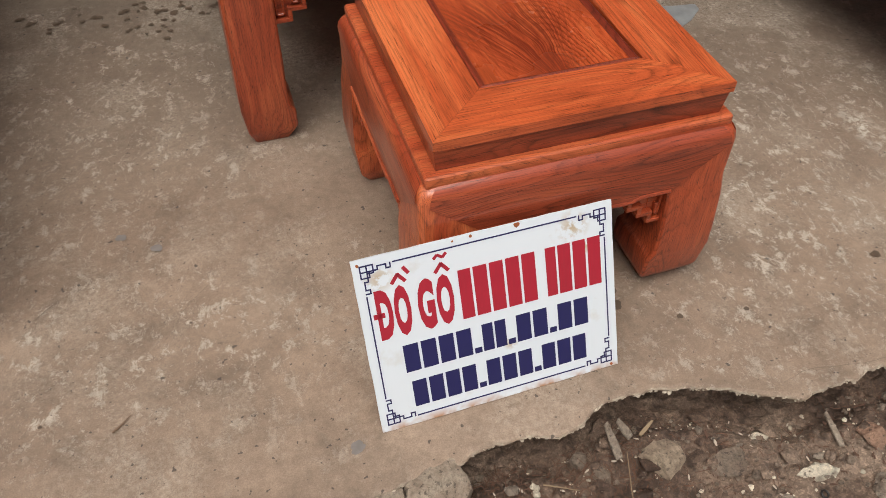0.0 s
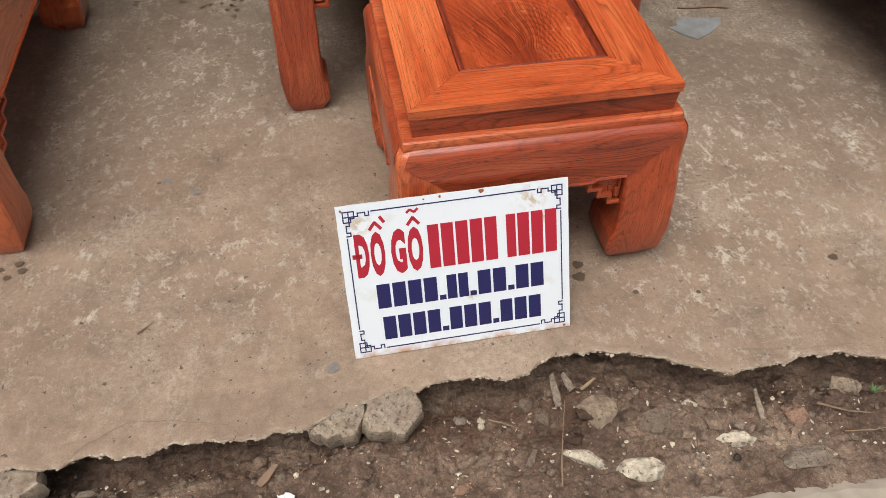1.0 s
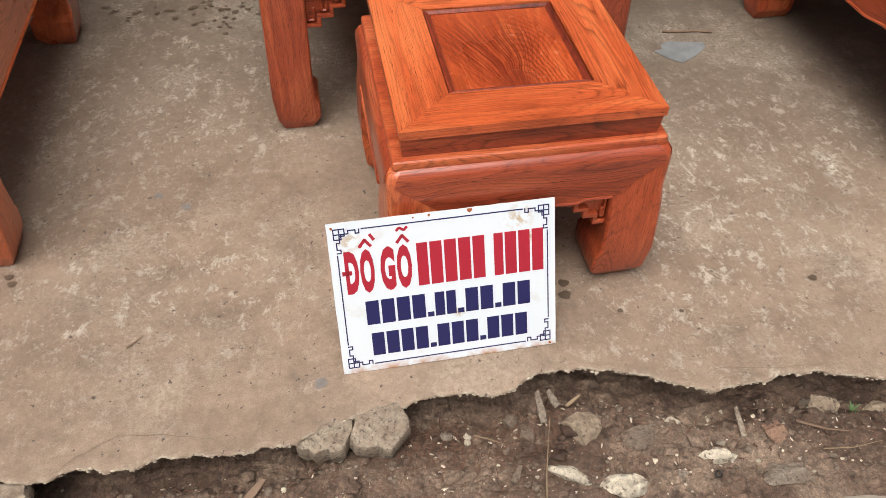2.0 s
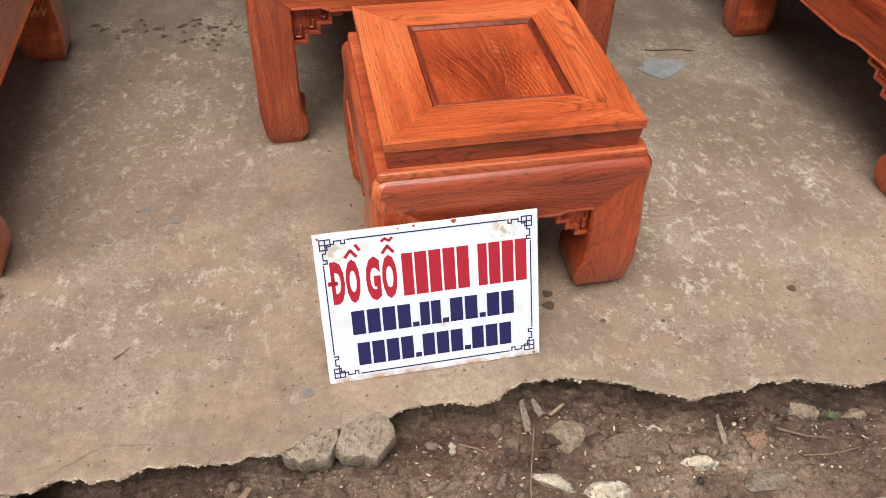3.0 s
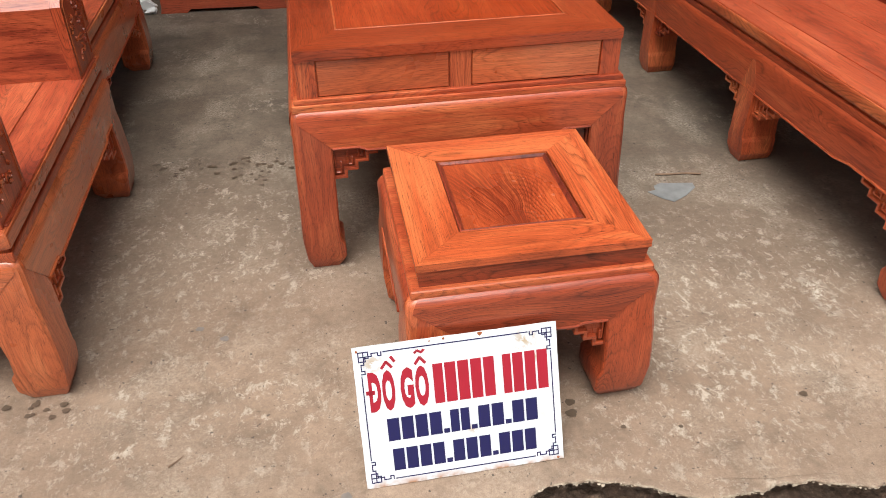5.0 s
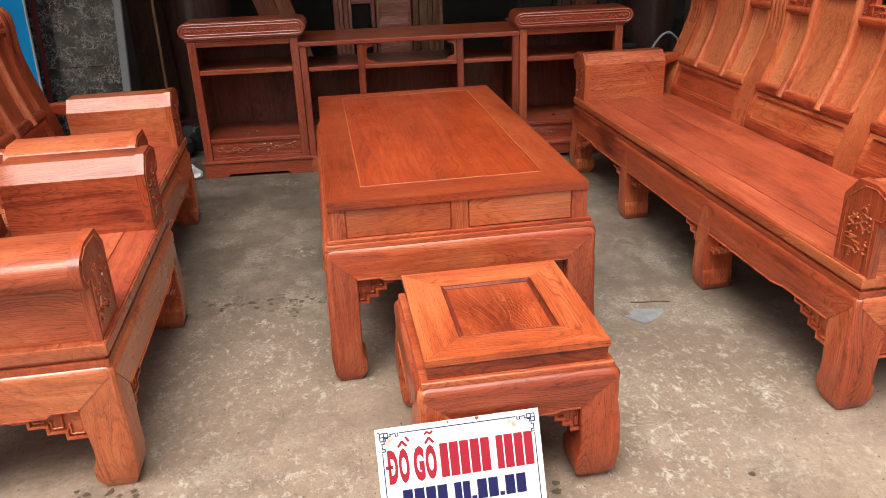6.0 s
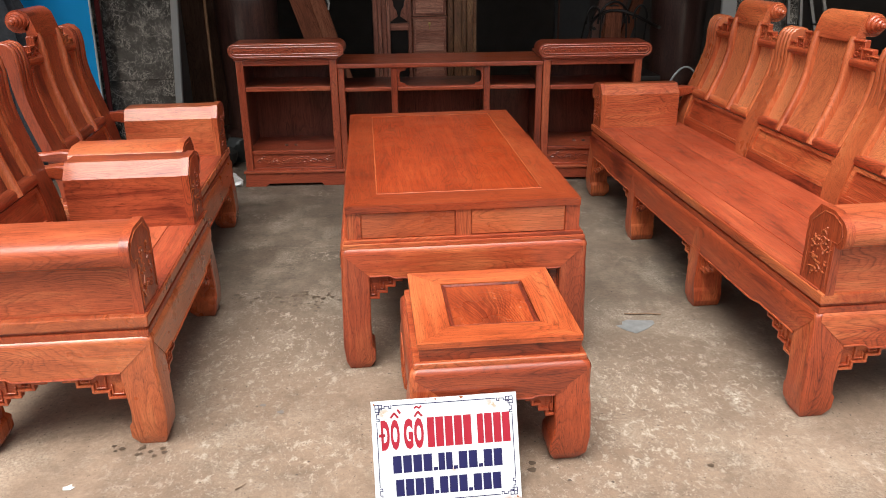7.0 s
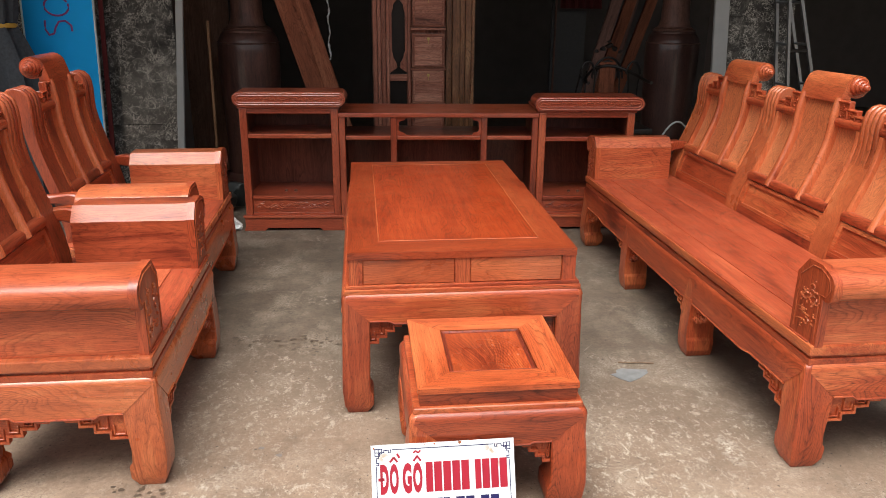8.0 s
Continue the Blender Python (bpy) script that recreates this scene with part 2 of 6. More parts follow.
def concrete():
    m, nt, bsdf = mat("worn_concrete")
    p = node(nt, "ShaderNodeTexCoord").outputs["Object"]
    broad = node(nt, "ShaderNodeTexNoise", [("Vector", p)], Scale=1.7, Detail=7.0, Roughness=0.66)
    blot = node(nt, "ShaderNodeTexNoise", [("Vector", p)], Scale=8.0, Detail=7.0, Roughness=0.70)
    fine = node(nt, "ShaderNodeTexNoise", [("Vector", p)], Scale=60.0, Detail=7.0, Roughness=0.78)
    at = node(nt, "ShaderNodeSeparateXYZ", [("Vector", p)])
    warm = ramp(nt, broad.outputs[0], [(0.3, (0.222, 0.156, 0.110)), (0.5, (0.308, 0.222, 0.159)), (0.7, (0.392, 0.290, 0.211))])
    # brown at the front, cement grey further in; the grey is darkened for shade
    shaded_grey = ramp(nt, broad.outputs[0], [(0.3, (0.096, 0.075, 0.057)), (0.5, (0.153, 0.121, 0.091)), (0.7, (0.232, 0.185, 0.140))])
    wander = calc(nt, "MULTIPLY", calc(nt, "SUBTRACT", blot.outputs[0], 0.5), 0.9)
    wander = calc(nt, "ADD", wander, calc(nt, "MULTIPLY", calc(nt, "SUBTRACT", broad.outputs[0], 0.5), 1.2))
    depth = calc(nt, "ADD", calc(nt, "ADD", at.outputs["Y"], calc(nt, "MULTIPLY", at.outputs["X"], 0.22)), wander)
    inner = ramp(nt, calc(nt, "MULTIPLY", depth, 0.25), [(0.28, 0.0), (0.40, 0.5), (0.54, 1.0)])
    col = mix(nt, inner, warm, shaded_grey)
    col = mix(nt, 0.8, col, ramp(nt, blot.outputs[0], [(0.3, 0.62), (0.5, 0.97), (0.7, 1.18)]), "MULTIPLY")
    # lime bloom: cloudy pale patches, granular at their rims
    warp = vec(nt, "ADD", p, vec(nt, "MULTIPLY", blot.outputs["Color"], (0.06, 0.06, 0.0)))
    bloom = spots(nt, vec(nt, "MULTIPLY", warp, (1.0, 0.75, 1.0)), 4.2, 0.50, 0.68, 7.0, 0.68)
    grain = spots(nt, p, 120.0, 0.40, 0.62, 6.0, 0.8)
    col = mix(nt, calc(nt, "MULTIPLY", calc(nt, "MULTIPLY", bloom, grain), 0.62), col, (0.52, 0.455, 0.365))
    # pale lime scuffs, thick in some places
    flake = spots(nt, vec(nt, "MULTIPLY", warp, (1.0, 0.7, 1.0)), 30.0, 0.535, 0.58, 9.0, 0.84)
    where = calc(nt, "ADD", calc(nt, "MULTIPLY", spots(nt, p, 2.6, 0.52, 0.68), 0.5), near(nt, warp, (1.02, 1.20, 0), 0.12, 0.55))
    for place, a, b in (((-0.30, 1.66, 0), 0.05, 0.55), ((-0.42, 1.02, 0), 0.05, 0.42), ((-0.06, 1.02, 0), 0.03, 0.28), ((1.62, 0.75, 0), 0.05, 0.3), ((0.62, 0.74, 0), 0.02, 0.22), ((0.90, 0.90, 0), 0.05, 0.3)):
        where = calc(nt, "ADD", where, calc(nt, "MULTIPLY", near(nt, warp, place, a, b), 0.75))
    nick = calc(nt, "MULTIPLY", spots(nt, vec(nt, "MULTIPLY", warp, (1.0, 0.6, 1.0)), 85.0, 0.60, 0.66, 4.0, 0.7), 0.5)
    worn = calc(nt, "MULTIPLY", calc(nt, "ADD", flake, nick), calc(nt, "ADD", where, 0.02), True)
    col = mix(nt, calc(nt, "MULTIPLY", worn, 0.72), col, (0.67, 0.585, 0.475))
    # long thin scrapes
    scrape = node(nt, "ShaderNodeTexNoise", [("Vector", vec(nt, "MULTIPLY", node(nt, "ShaderNodeMapping", [("Vector", p)], Rotation=(0, 0, 0.75)).outputs[0], (60.0, 3.0, 1.0)))], Scale=1.0, Detail=3.0)
    mark = calc(nt, "MULTIPLY", ramp(nt, scrape.outputs[0], [(0.69, 0.0), (0.73, 1.0)]), spots(nt, p, 3.3, 0.48, 0.60))
    col = mix(nt, calc(nt, "MULTIPLY", mark, 0.35), col, (0.50, 0.44, 0.36))
    # one long bare patch
    q = vec(nt, "MULTIPLY", vec(nt, "SUBTRACT", p, (1.235, 1.13, 0)), (1.9, 0.75, 1.0))
    bare = calc(nt, "MULTIPLY", near(nt, q, (0, 0, 0), 0.008, 0.085), spots(nt, warp, 34.0, 0.47, 0.56, 7.0, 0.78))
    col = mix(nt, bare, col, (0.66, 0.60, 0.50))
    # the broken lip shows fresh pale mortar, the face below is damp
    level = calc(nt, "ADD", 1.0, calc(nt, "DIVIDE", at.outputs["Z"], 0.04), True)
    lip = calc(nt, "MULTIPLY", ramp(nt, level, [(0.60, 0.0), (0.80, 1.0), (0.94, 1.0), (0.975, 0.0)]), spots(nt, p, 30.0, 0.42, 0.58, 5.0))
    col = mix(nt, calc(nt, "MULTIPLY", lip, 0.5), col, (0.58, 0.51, 0.40))
    # grime, grit and fine dark flecks
    damp = calc(nt, "MULTIPLY", spots(nt, p, 3.1, 0.44, 0.66, 6.0, 0.68), 0.42)
    col = mix(nt, damp, col, (0.145, 0.104, 0.074))
    speck = calc(nt, "MULTIPLY", spots(nt, p, 70.0, 0.67, 0.71, 2.0), 0.8)
    col = mix(nt, speck, col, (0.06, 0.048, 0.04))
    col = mix(nt, 1.0, col, ramp(nt, fine.outputs[0], [(0.28, 0.74), (0.68, 1.13)]), "MULTIPLY")
    sand = node(nt, "ShaderNodeTexNoise", [("Vector", p)], Scale=420.0, Detail=3.0, Roughness=0.7)
    col = mix(nt, 1.0, col, ramp(nt, sand.outputs[0], [(0.30, 0.84), (0.5, 1.0), (0.70, 1.15)]), "MULTIPLY")
    nt.links.new(col, bsdf.inputs["Base Color"])
    nt.links.new(calc(nt, "ADD", 0.5, calc(nt, "MULTIPLY", broad.outputs[0], 0.4)), bsdf.inputs["Roughness"])
    bsdf.inputs["Specular IOR Level"].default_value = 0.35
    bump(nt, bsdf, calc(nt, "ADD", fine.outputs[0], calc(nt, "MULTIPLY", worn, 0.8)), 0.5, 0.003)
    return m


def earth():
    m, nt, bsdf = mat("wet_earth")
    p = node(nt, "ShaderNodeTexCoord").outputs["Object"]
    broad = node(nt, "ShaderNodeTexNoise", [("Vector", p)], Scale=6.0, Detail=6.0, Roughness=0.65)
    fine = node(nt, "ShaderNodeTexNoise", [("Vector", p)], Scale=130.0, Detail=6.0, Roughness=0.75)
    col = ramp(nt, broad.outputs[0], [(0.34, (0.070, 0.039, 0.025)), (0.5, (0.180, 0.115, 0.079)), (0.66, (0.330, 0.235, 0.168))])
    # grit: every grain its own tone
    for scale, lo, hi in ((150.0, 0.74, 1.22), (420.0, 0.72, 1.30)):
        v = node(nt, "ShaderNodeTexVoronoi", [("Vector", p)], Scale=scale)
        tone = node(nt, "ShaderNodeSeparateColor", [("Color", v.outputs["Color"])])
        col = mix(nt, 1.0, col, ramp(nt, tone.outputs[0], [(0.0, lo), (0.7, 1.0), (1.0, hi)]), "MULTIPLY")
    col = mix(nt, calc(nt, "MULTIPLY", spots(nt, p, 90.0, 0.68, 0.72, 3.0), 0.7), col, (0.40, 0.33, 0.25))
    col = mix(nt, calc(nt, "MULTIPLY", spots(nt, p, 34.0, 0.58, 0.68), 0.8), col, (0.055, 0.035, 0.024))
    nt.links.new(col, bsdf.inputs["Base Color"])
    nt.links.new(calc(nt, "SUBTRACT", 0.85, calc(nt, "MULTIPLY", spots(nt, p, 8.0, 0.45, 0.65), 0.4)), bsdf.inputs["Roughness"])
    bump(nt, bsdf, calc(nt, "ADD", fine.outputs[0], broad.outputs[0]), 0.9, 0.007)
    return m


def granite():
    m, nt, bsdf = mat("veined_dark_granite")
    p = node(nt, "ShaderNodeTexCoord").outputs["Object"]
    rnd = node(nt, "ShaderNodeObjectInfo").outputs["Random"]
    p = vec(nt, "ADD", p, node(nt, "ShaderNodeCombineXYZ", [("X", rnd), ("Z", rnd)]).outputs[0])
    w = node(nt, "ShaderNodeTexNoise", [("Vector", p)], Scale=7.0, Detail=6.0, Roughness=0.7)
    q = vec(nt, "ADD", p, vec(nt, "MULTIPLY", w.outputs["Color"], (0.22, 0.22, 0.22)))
    cloud = node(nt, "ShaderNodeTexNoise", [("Vector", q)], Scale=9.0, Detail=8.0, Roughness=0.72)
    col = ramp(nt, cloud.outputs[0], [(0.36, (0.022, 0.021, 0.020)), (0.50, (0.060, 0.057, 0.052)), (0.60, (0.100, 0.095, 0.085)), (0.70, (0.15, 0.142, 0.128))])
    for scale, wide, lo in ((13.0, 0.030, 0.40), (31.0, 0.050, 0.43)):
        v = node(nt, "ShaderNodeTexVoronoi", [("Vector", q)], Scale=scale)
        v.feature = "DISTANCE_TO_EDGE"
        vein = calc(nt, "MULTIPLY", ramp(nt, v.outputs[0], [(0.0, 1.0), (wide, 0.0)]), spots(nt, p, 10.0, lo, lo + 0.14, 6.0, 0.7))
        col = mix(nt, calc(nt, "MULTIPLY", vein, 0.9), col, (0.66, 0.63, 0.56))
    nt.links.new(col, bsdf.inputs["Base Color"])
    bsdf.inputs["Roughness"].default_value = 0.09
    return m


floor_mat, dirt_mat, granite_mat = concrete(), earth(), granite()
arched_mat = arched_panel()
road_mat = plain("old_road_concrete", (0.33, 0.28, 0.225), 0.85, vary=0.3, scale=38, bumps=0.6)
stone_mat = muddy("dusty_stone", (0.25, 0.19, 0.14))
pale_stone = muddy("pale_limestone", (0.86, 0.75, 0.58))
grey_stone = muddy("greyish_gravel", (0.34, 0.275, 0.210))
brick_mat = muddy("brick_shard", (0.40, 0.235, 0.155))
chip_mat = plain("wood_chip", (0.21, 0.135, 0.088), 0.8, vary=0.4, scale=60)
dry_mat = plain("dry_stalk", (0.27, 0.19, 0.11), 0.7, vary=0.3)
leaf_mat = plain("green_weed", (0.10, 0.16, 0.06), 0.5, vary=0.3)
# far darker than plaster: the shop's inner shade is put into these colours
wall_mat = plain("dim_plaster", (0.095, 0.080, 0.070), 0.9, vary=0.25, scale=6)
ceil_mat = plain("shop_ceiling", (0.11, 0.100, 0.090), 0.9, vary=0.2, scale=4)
trim_mat = plain("grey_painted_trim", (0.36, 0.37, 0.36), 0.5, vary=0.12, scale=14)
blue_mat = plain("blue_panel_paint", (0.012, 0.40, 0.90), 0.6, vary=0.08, scale=8, bumps=0.02, gloss=0.12)
edge_mat = plain("pale_board_edge", (0.55, 0.66, 0.66), 0.5)
cloth_mat = plain("black_cloth", (0.062, 0.070, 0.080), 0.95, vary=0.4, scale=60, bumps=0.4, gloss=0.1)
tie_mat = plain("yellow_tie", (0.55, 0.33, 0.05), 0.6)
brass_mat = plain("brass", (0.62, 0.44, 0.18), 0.3, 1.0, vary=0.1)
steel_mat = plain("dull_aluminium", (0.32, 0.33, 0.34), 0.35, 1.0, vary=0.15)
hose_mat = plain("grey_hose", (0.24, 0.26, 0.26), 0.45)
white_mat = plain("white_plastic", (0.72, 0.73, 0.72), 0.45, vary=0.12, scale=18)
film_mat = plain("crumpled_grey_sheet", (0.21, 0.22, 0.22), 0.35, vary=0.55, scale=26, bumps=0.3)
stain_mat = plain("damp_stain", (0.095, 0.066, 0.044), 0.5, vary=0.3, scale=60)
patch_mat = plain("grey_mortar_blot", (0.20, 0.175, 0.158), 0.8, vary=0.3, scale=60)
navy = plain("navy_sign_paint", (0.014, 0.014, 0.085), 0.35, vary=0.12, scale=20, bumps=0)
crimson = plain("red_sign_paint", (0.38, 0.016, 0.034), 0.35, vary=0.12, scale=20, bumps=0)
magenta = plain("magenta_marker", (0.26, 0.04, 0.20), 0.5)
rust_mat = plain("rust", (0.34, 0.10, 0.03), 0.8, vary=0.5, scale=90)
maroon = plain("maroon_cloth", (0.12, 0.012, 0.012), 0.8)
black_lacquer = plain("black_lacquer", (0.02, 0.016, 0.014), 0.32, vary=0.3, gloss=0.3)


def enamel():
    m, nt, bsdf = mat("white_sign_enamel")
    p = node(nt, "ShaderNodeTexCoord").outputs["Object"]
    col = mix(nt, calc(nt, "MULTIPLY", spots(nt, p, 14.0, 0.60, 0.78, 5.0), 0.5), (0.69, 0.735, 0.775), (0.52, 0.44, 0.34))
    for place, a, b in (((0.135, 0.262, 0), 0.004, 0.03), ((0.152, 0.225, 0), 0.002, 0.016), ((0.02, 0.095, 0), 0.002, 0.014), ((-0.165, 0.255, 0), 0.002, 0.025)):
        col = mix(nt, calc(nt, "MULTIPLY", near(nt, p, place, a, b), spots(nt, p, 60.0, 0.46, 0.55)), col, (0.50, 0.40, 0.28))
    low = node(nt, "ShaderNodeSeparateXYZ", [("Vector", p)])
    rim = calc(nt, "MULTIPLY", ramp(nt, low.outputs["Y"], [(0.0, 1.0), (0.014, 0.0)]), spots(nt, p, 22.0, 0.42, 0.6))
    col = mix(nt, rim, col, (0.42, 0.20, 0.09))
    nt.links.new(col, bsdf.inputs["Base Color"])
    bsdf.inputs["Roughness"].default_value = 0.3
    return m


enamel_mat = enamel()


# ---- building helpers ----
def part(name, bm, material, parent=None, label="", smooth=False):
    me = bpy.data.meshes.new(name)
    bmesh.ops.recalc_face_normals(bm, faces=bm.faces[:])
    bm.to_mesh(me)
    bm.free()
    me.materials.append(material)
    if smooth:
        me.polygons.foreach_set("use_smooth", [True] * len(me.polygons))
        me.set_sharp_from_angle(angle=radians(28))
    ob = new(name, me)
    ob.parent = parent
    if label:
        tagged(ob, label)
    return ob


def thing(name, m, label, category, group="", kind=""):
    ob = new(name)
    ob.empty_display_size = 0.1
    ob.matrix_world = m
    return tagged(ob, label, category, group, kind)


def add_box(bm, x0, x1, y0, y1, z0, z1, bev=0.0, seg=1):
    r = bmesh.ops.create_cube(bm, size=1.0)
    bmesh.ops.transform(bm, verts=r["verts"], matrix=Matrix.Translation(((x0 + x1) / 2, (y0 + y1) / 2, (z0 + z1) / 2)) @ Matrix.Diagonal((x1 - x0, y1 - y0, z1 - z0, 1)))
    if bev:
        edges = list({e for v in r["verts"] for e in v.link_edges})
        bmesh.ops.bevel(bm, geom=edges, offset=bev, segments=seg, affect="EDGES", profile=0.6)
    return bm


def block(x0, x1, y0, y1, z0, z1, bev=0.003, seg=1):
    return add_box(bmesh.new(), x0, x1, y0, y1, z0, z1, bev, seg)


def loft(rings, closed=True, caps=True, bm=None):
    """A skin over rings of points; every ring has the same number of points."""
    bm = bm or bmesh.new()
    vs = [[bm.verts.new(p) for p in r] for r in rings]
    n = len(rings[0])
    for a, b in zip(vs, vs[1:]):
        for i in range(n if closed else n - 1):
            j = (i + 1) % n
            bm.faces.new((a[i], a[j], b[j], b[i]))
    if caps and closed:
        bm.faces.new(vs[0][::-1])
        bm.faces.new(vs[-1])
    return bm


def prism(pts, axis, a, b, bm=None, bev=0.0):
    """A flat outline pushed along an axis (0, 1, 2) from a to b."""
    def put(p, t):
        q = list(p)
        q.insert(axis, t)
        return q
    bm = bm or bmesh.new()
    before = set(bm.verts)
    loft([[put(p, a) for p in pts], [put(p, b) for p in pts]], bm=bm)
    if bev:
        made = [v for v in bm.verts if v not in before]
        edges = [e for e in {e for v in made for e in v.link_edges} if e.calc_face_angle(0) > 0.5]
        bmesh.ops.bevel(bm, geom=edges, offset=bev, segments=1, affect="EDGES")
    return bm


def lathe(profile, steps=28, bm=None, centre=(0, 0)):
    rings = [[(centre[0] + r * math.cos(2 * math.pi * i / steps), centre[1] + r * math.sin(2 * math.pi * i / steps), z) for i in range(steps)] for r, z in profile]
    return loft(rings, bm=bm)


def tube(points, radius, steps=8, bm=None):
    pts = [Vector(p) for p in points]
    rings = []
    for i, p in enumerate(pts):
        d = (pts[min(i + 1, len(pts) - 1)] - pts[max(i - 1, 0)]).normalized()
        q = d.to_track_quat("Z", "Y").to_matrix()
        r = radius(i / (len(pts) - 1)) if callable(radius) else radius
        rings.append([p + q @ Vector((r * math.cos(2 * math.pi * k / steps), r * math.sin(2 * math.pi * k / steps), 0)) for k in range(steps)])
    return loft(rings, bm=bm)


def smooth_step(t):
    t = max(0.0, min(1.0, t))
    return t * t * (3 - 2 * t)


def lump(size, seed, squash=(1, 1, 0.6), sub=2, rough=0.35, bm=None, at=(0, 0, 0)):
    """An irregular broken stone: a ball cut by planes."""
    bm = bm or bmesh.new()
    rnd = random.Random(seed * 7.31)
    cuts = []
    for _ in range(9):
        n = Vector((rnd.gauss(0, 1), rnd.gauss(0, 1), rnd.gauss(0, 1))).normalized()
        cuts.append((n, rnd.uniform(0.42, 0.84)))
    r = bmesh.ops.create_icosphere(bm, subdivisions=sub, radius=1.0)
    for v in r["verts"]:
        c = v.co.copy()
        for n, d in cuts:
            over = c.dot(n) - d
            if over > 0:
                c -= n * over
        c *= 1 + 0.24 * rough * noise.noise(c * 2.3 + Vector((seed * 3.7, seed, 0))) + 0.14 * rough * noise.noise(c * 6.0 + Vector((seed, 2, seed))) + 0.09 * rough * noise.noise(c * 14.0 + Vector((seed, 5, seed)))
        v.co = Vector((c.x * squash[0], c.y * squash[1], c.z * squash[2])) * size + Vector(at)
    return bm


# ---- furniture of the set ----
def corner_leg(parent, cx, cy, sx, sy, prof, chamfer=0.018, material=None):
    """A square leg in a corner; prof: height, outer and inner distance from the corner's planes."""
    rings = []
    for z, o, i in prof:
        c = chamfer * (0.3 + 0.7 * smooth_step((z - 0.04) / 0.2))
        rings.append([(cx + sx * a, cy + sy * b, z) for a, b in ((o + c, o), (i - 0.004, o), (i, o + 0.004), (i, i), (o, i), (o, o + c), (o + c * 0.134, o + c * 0.5), (o + c * 0.38, o + c * 0.38 - c * 0.07), (o + c * 0.5, o + c * 0.134))])
    return part("leg", loft(rings), material or wood_z, parent, smooth=True)


def shoulder(zt, zb):
    """Height and set-back of a rail's outer face, from its round shoulder down."""
    return [(zt, 0.022), (zt - 0.003, 0.013), (zt - 0.008, 0.0065), (zt - 0.016, 0.002), (zt - 0.028, 0.0), (zb, 0.0)]


def rail(parent, m, length, zt, zb, inner, drop, material, thick=0.035, name="apron"):
    """An apron with mitred ends and a stepped lower edge, along local x, its outer face at y = 0."""
    rows = shoulder(zt, zb)
    fr = (0.0, 0.10, 0.13, 0.87, 0.90, 1.0)
    if length < 0.7:
        fr = (0.0, 0.17, 0.21, 0.79, 0.83, 1.0)
    low = (0.0, 0.0, drop, drop, 0.0, 0.0)
    rings = []
    for f, d in zip(fr, low):
        ring = []
        for z, o in rows:
            e = max(o + 0.017, inner * (zt - 0.02 - z) / (zt - 0.02 - zb)) if z < zt - 0.02 else o + 0.017
            ring.append((e + f * (length - 2 * e), o, z - (d if z == zb else 0)))
        x = inner + f * (length - 2 * inner)
        ring += [(x, thick, zb - d), (x, thick, zt)]
        rings.append([m @ Vector(p) for p in ring])
    ob = part(name, loft(rings), material, parent, smooth=True)
    line = [m @ Vector((inner + f * (length - 2 * inner), -0.0005, zb - d)) for f, d in zip(fr, low)]
    part("bead", tube(line, 0.0036, 6), material, ob, smooth=True)
    return ob


def bracket(parent, m, w=0.10, h=0.085):
    """A stepped fret bracket below an apron, its steps rimmed and filled with square spirals; local x away from the leg, z down from 0."""
    bm = bmesh.new()
    steps = ((0.0, 0.30, 1.0), (0.28, 0.55, 0.76), (0.53, 0.79, 0.52), (0.77, 1.0, 0.30))
    bar = 0.0085
    for i, (a, b, d) in enumerate(steps):
        x0, x1, z0 = a * w, b * w, -d * h
        nxt = -(steps[i + 1][2] if i < 3 else 0.0) * h
        add_box(bm, x0, x1, 0.013, 0.026, z0, 0.004, 0.002)
        add_box(bm, x0, x1, 0.002, 0.016, z0, z0 + bar, 0.0025, 2)
        add_box(bm, x1 - bar, x1, 0.002, 0.016, z0 + bar - 0.001, nxt + bar, 0.0025, 2)
        # the spiral: an upright, a bar across and a hook
        u0, u1, top = x0 + 0.003, x1 - bar - 0.004, -0.004
        if top - z0 > 0.030 and u1 - u0 > 0.008:
            add_box(bm, u0, u0 + 0.005, 0.005, 0.016, z0 + bar + 0.005, top, 0.0015)
            add_box(bm, u0, u1, 0.005, 0.016, z0 + bar + 0.005, z0 + bar + 0.010, 0.0015)
            add_box(bm, u1 - 0.005, u1, 0.005, 0.016, z0 + bar + 0.005, z0 + bar + 0.5 * (top - z0 - bar), 0.0015)
    bm.transform(m)
    return part("bracket", bm, wood_x, parent)


def leg_profile(zt, zb, width, foot_in, bulge, taper=0.0):
    """Outer and inner outline of a leg with a hoof foot; taper thins its ankle."""
    w, n = width, width - taper
    p = [(0.0, foot_in, n - 0.012), (0.004, foot_in * 0.85, n - 0.009), (0.030, foot_in * 0.16, n + bulge * 0.8), (0.038, foot_in * 0.06, n + bulge), (0.076, -0.003, n + bulge), (0.084, -0.004, n + bulge * 0.55),
         (0.092, -0.005, n - 0.001), (0.13, -0.005, n - 0.003), (0.2, -0.003, w - 0.4 * taper - 0.001), (zb - 0.01, 0.0, w), (zb + 0.004, 0.0015, w)]
    p += [(z, o + 0.0015, w) for z, o in reversed(shoulder(zt, zb)[:-1])]
    return p


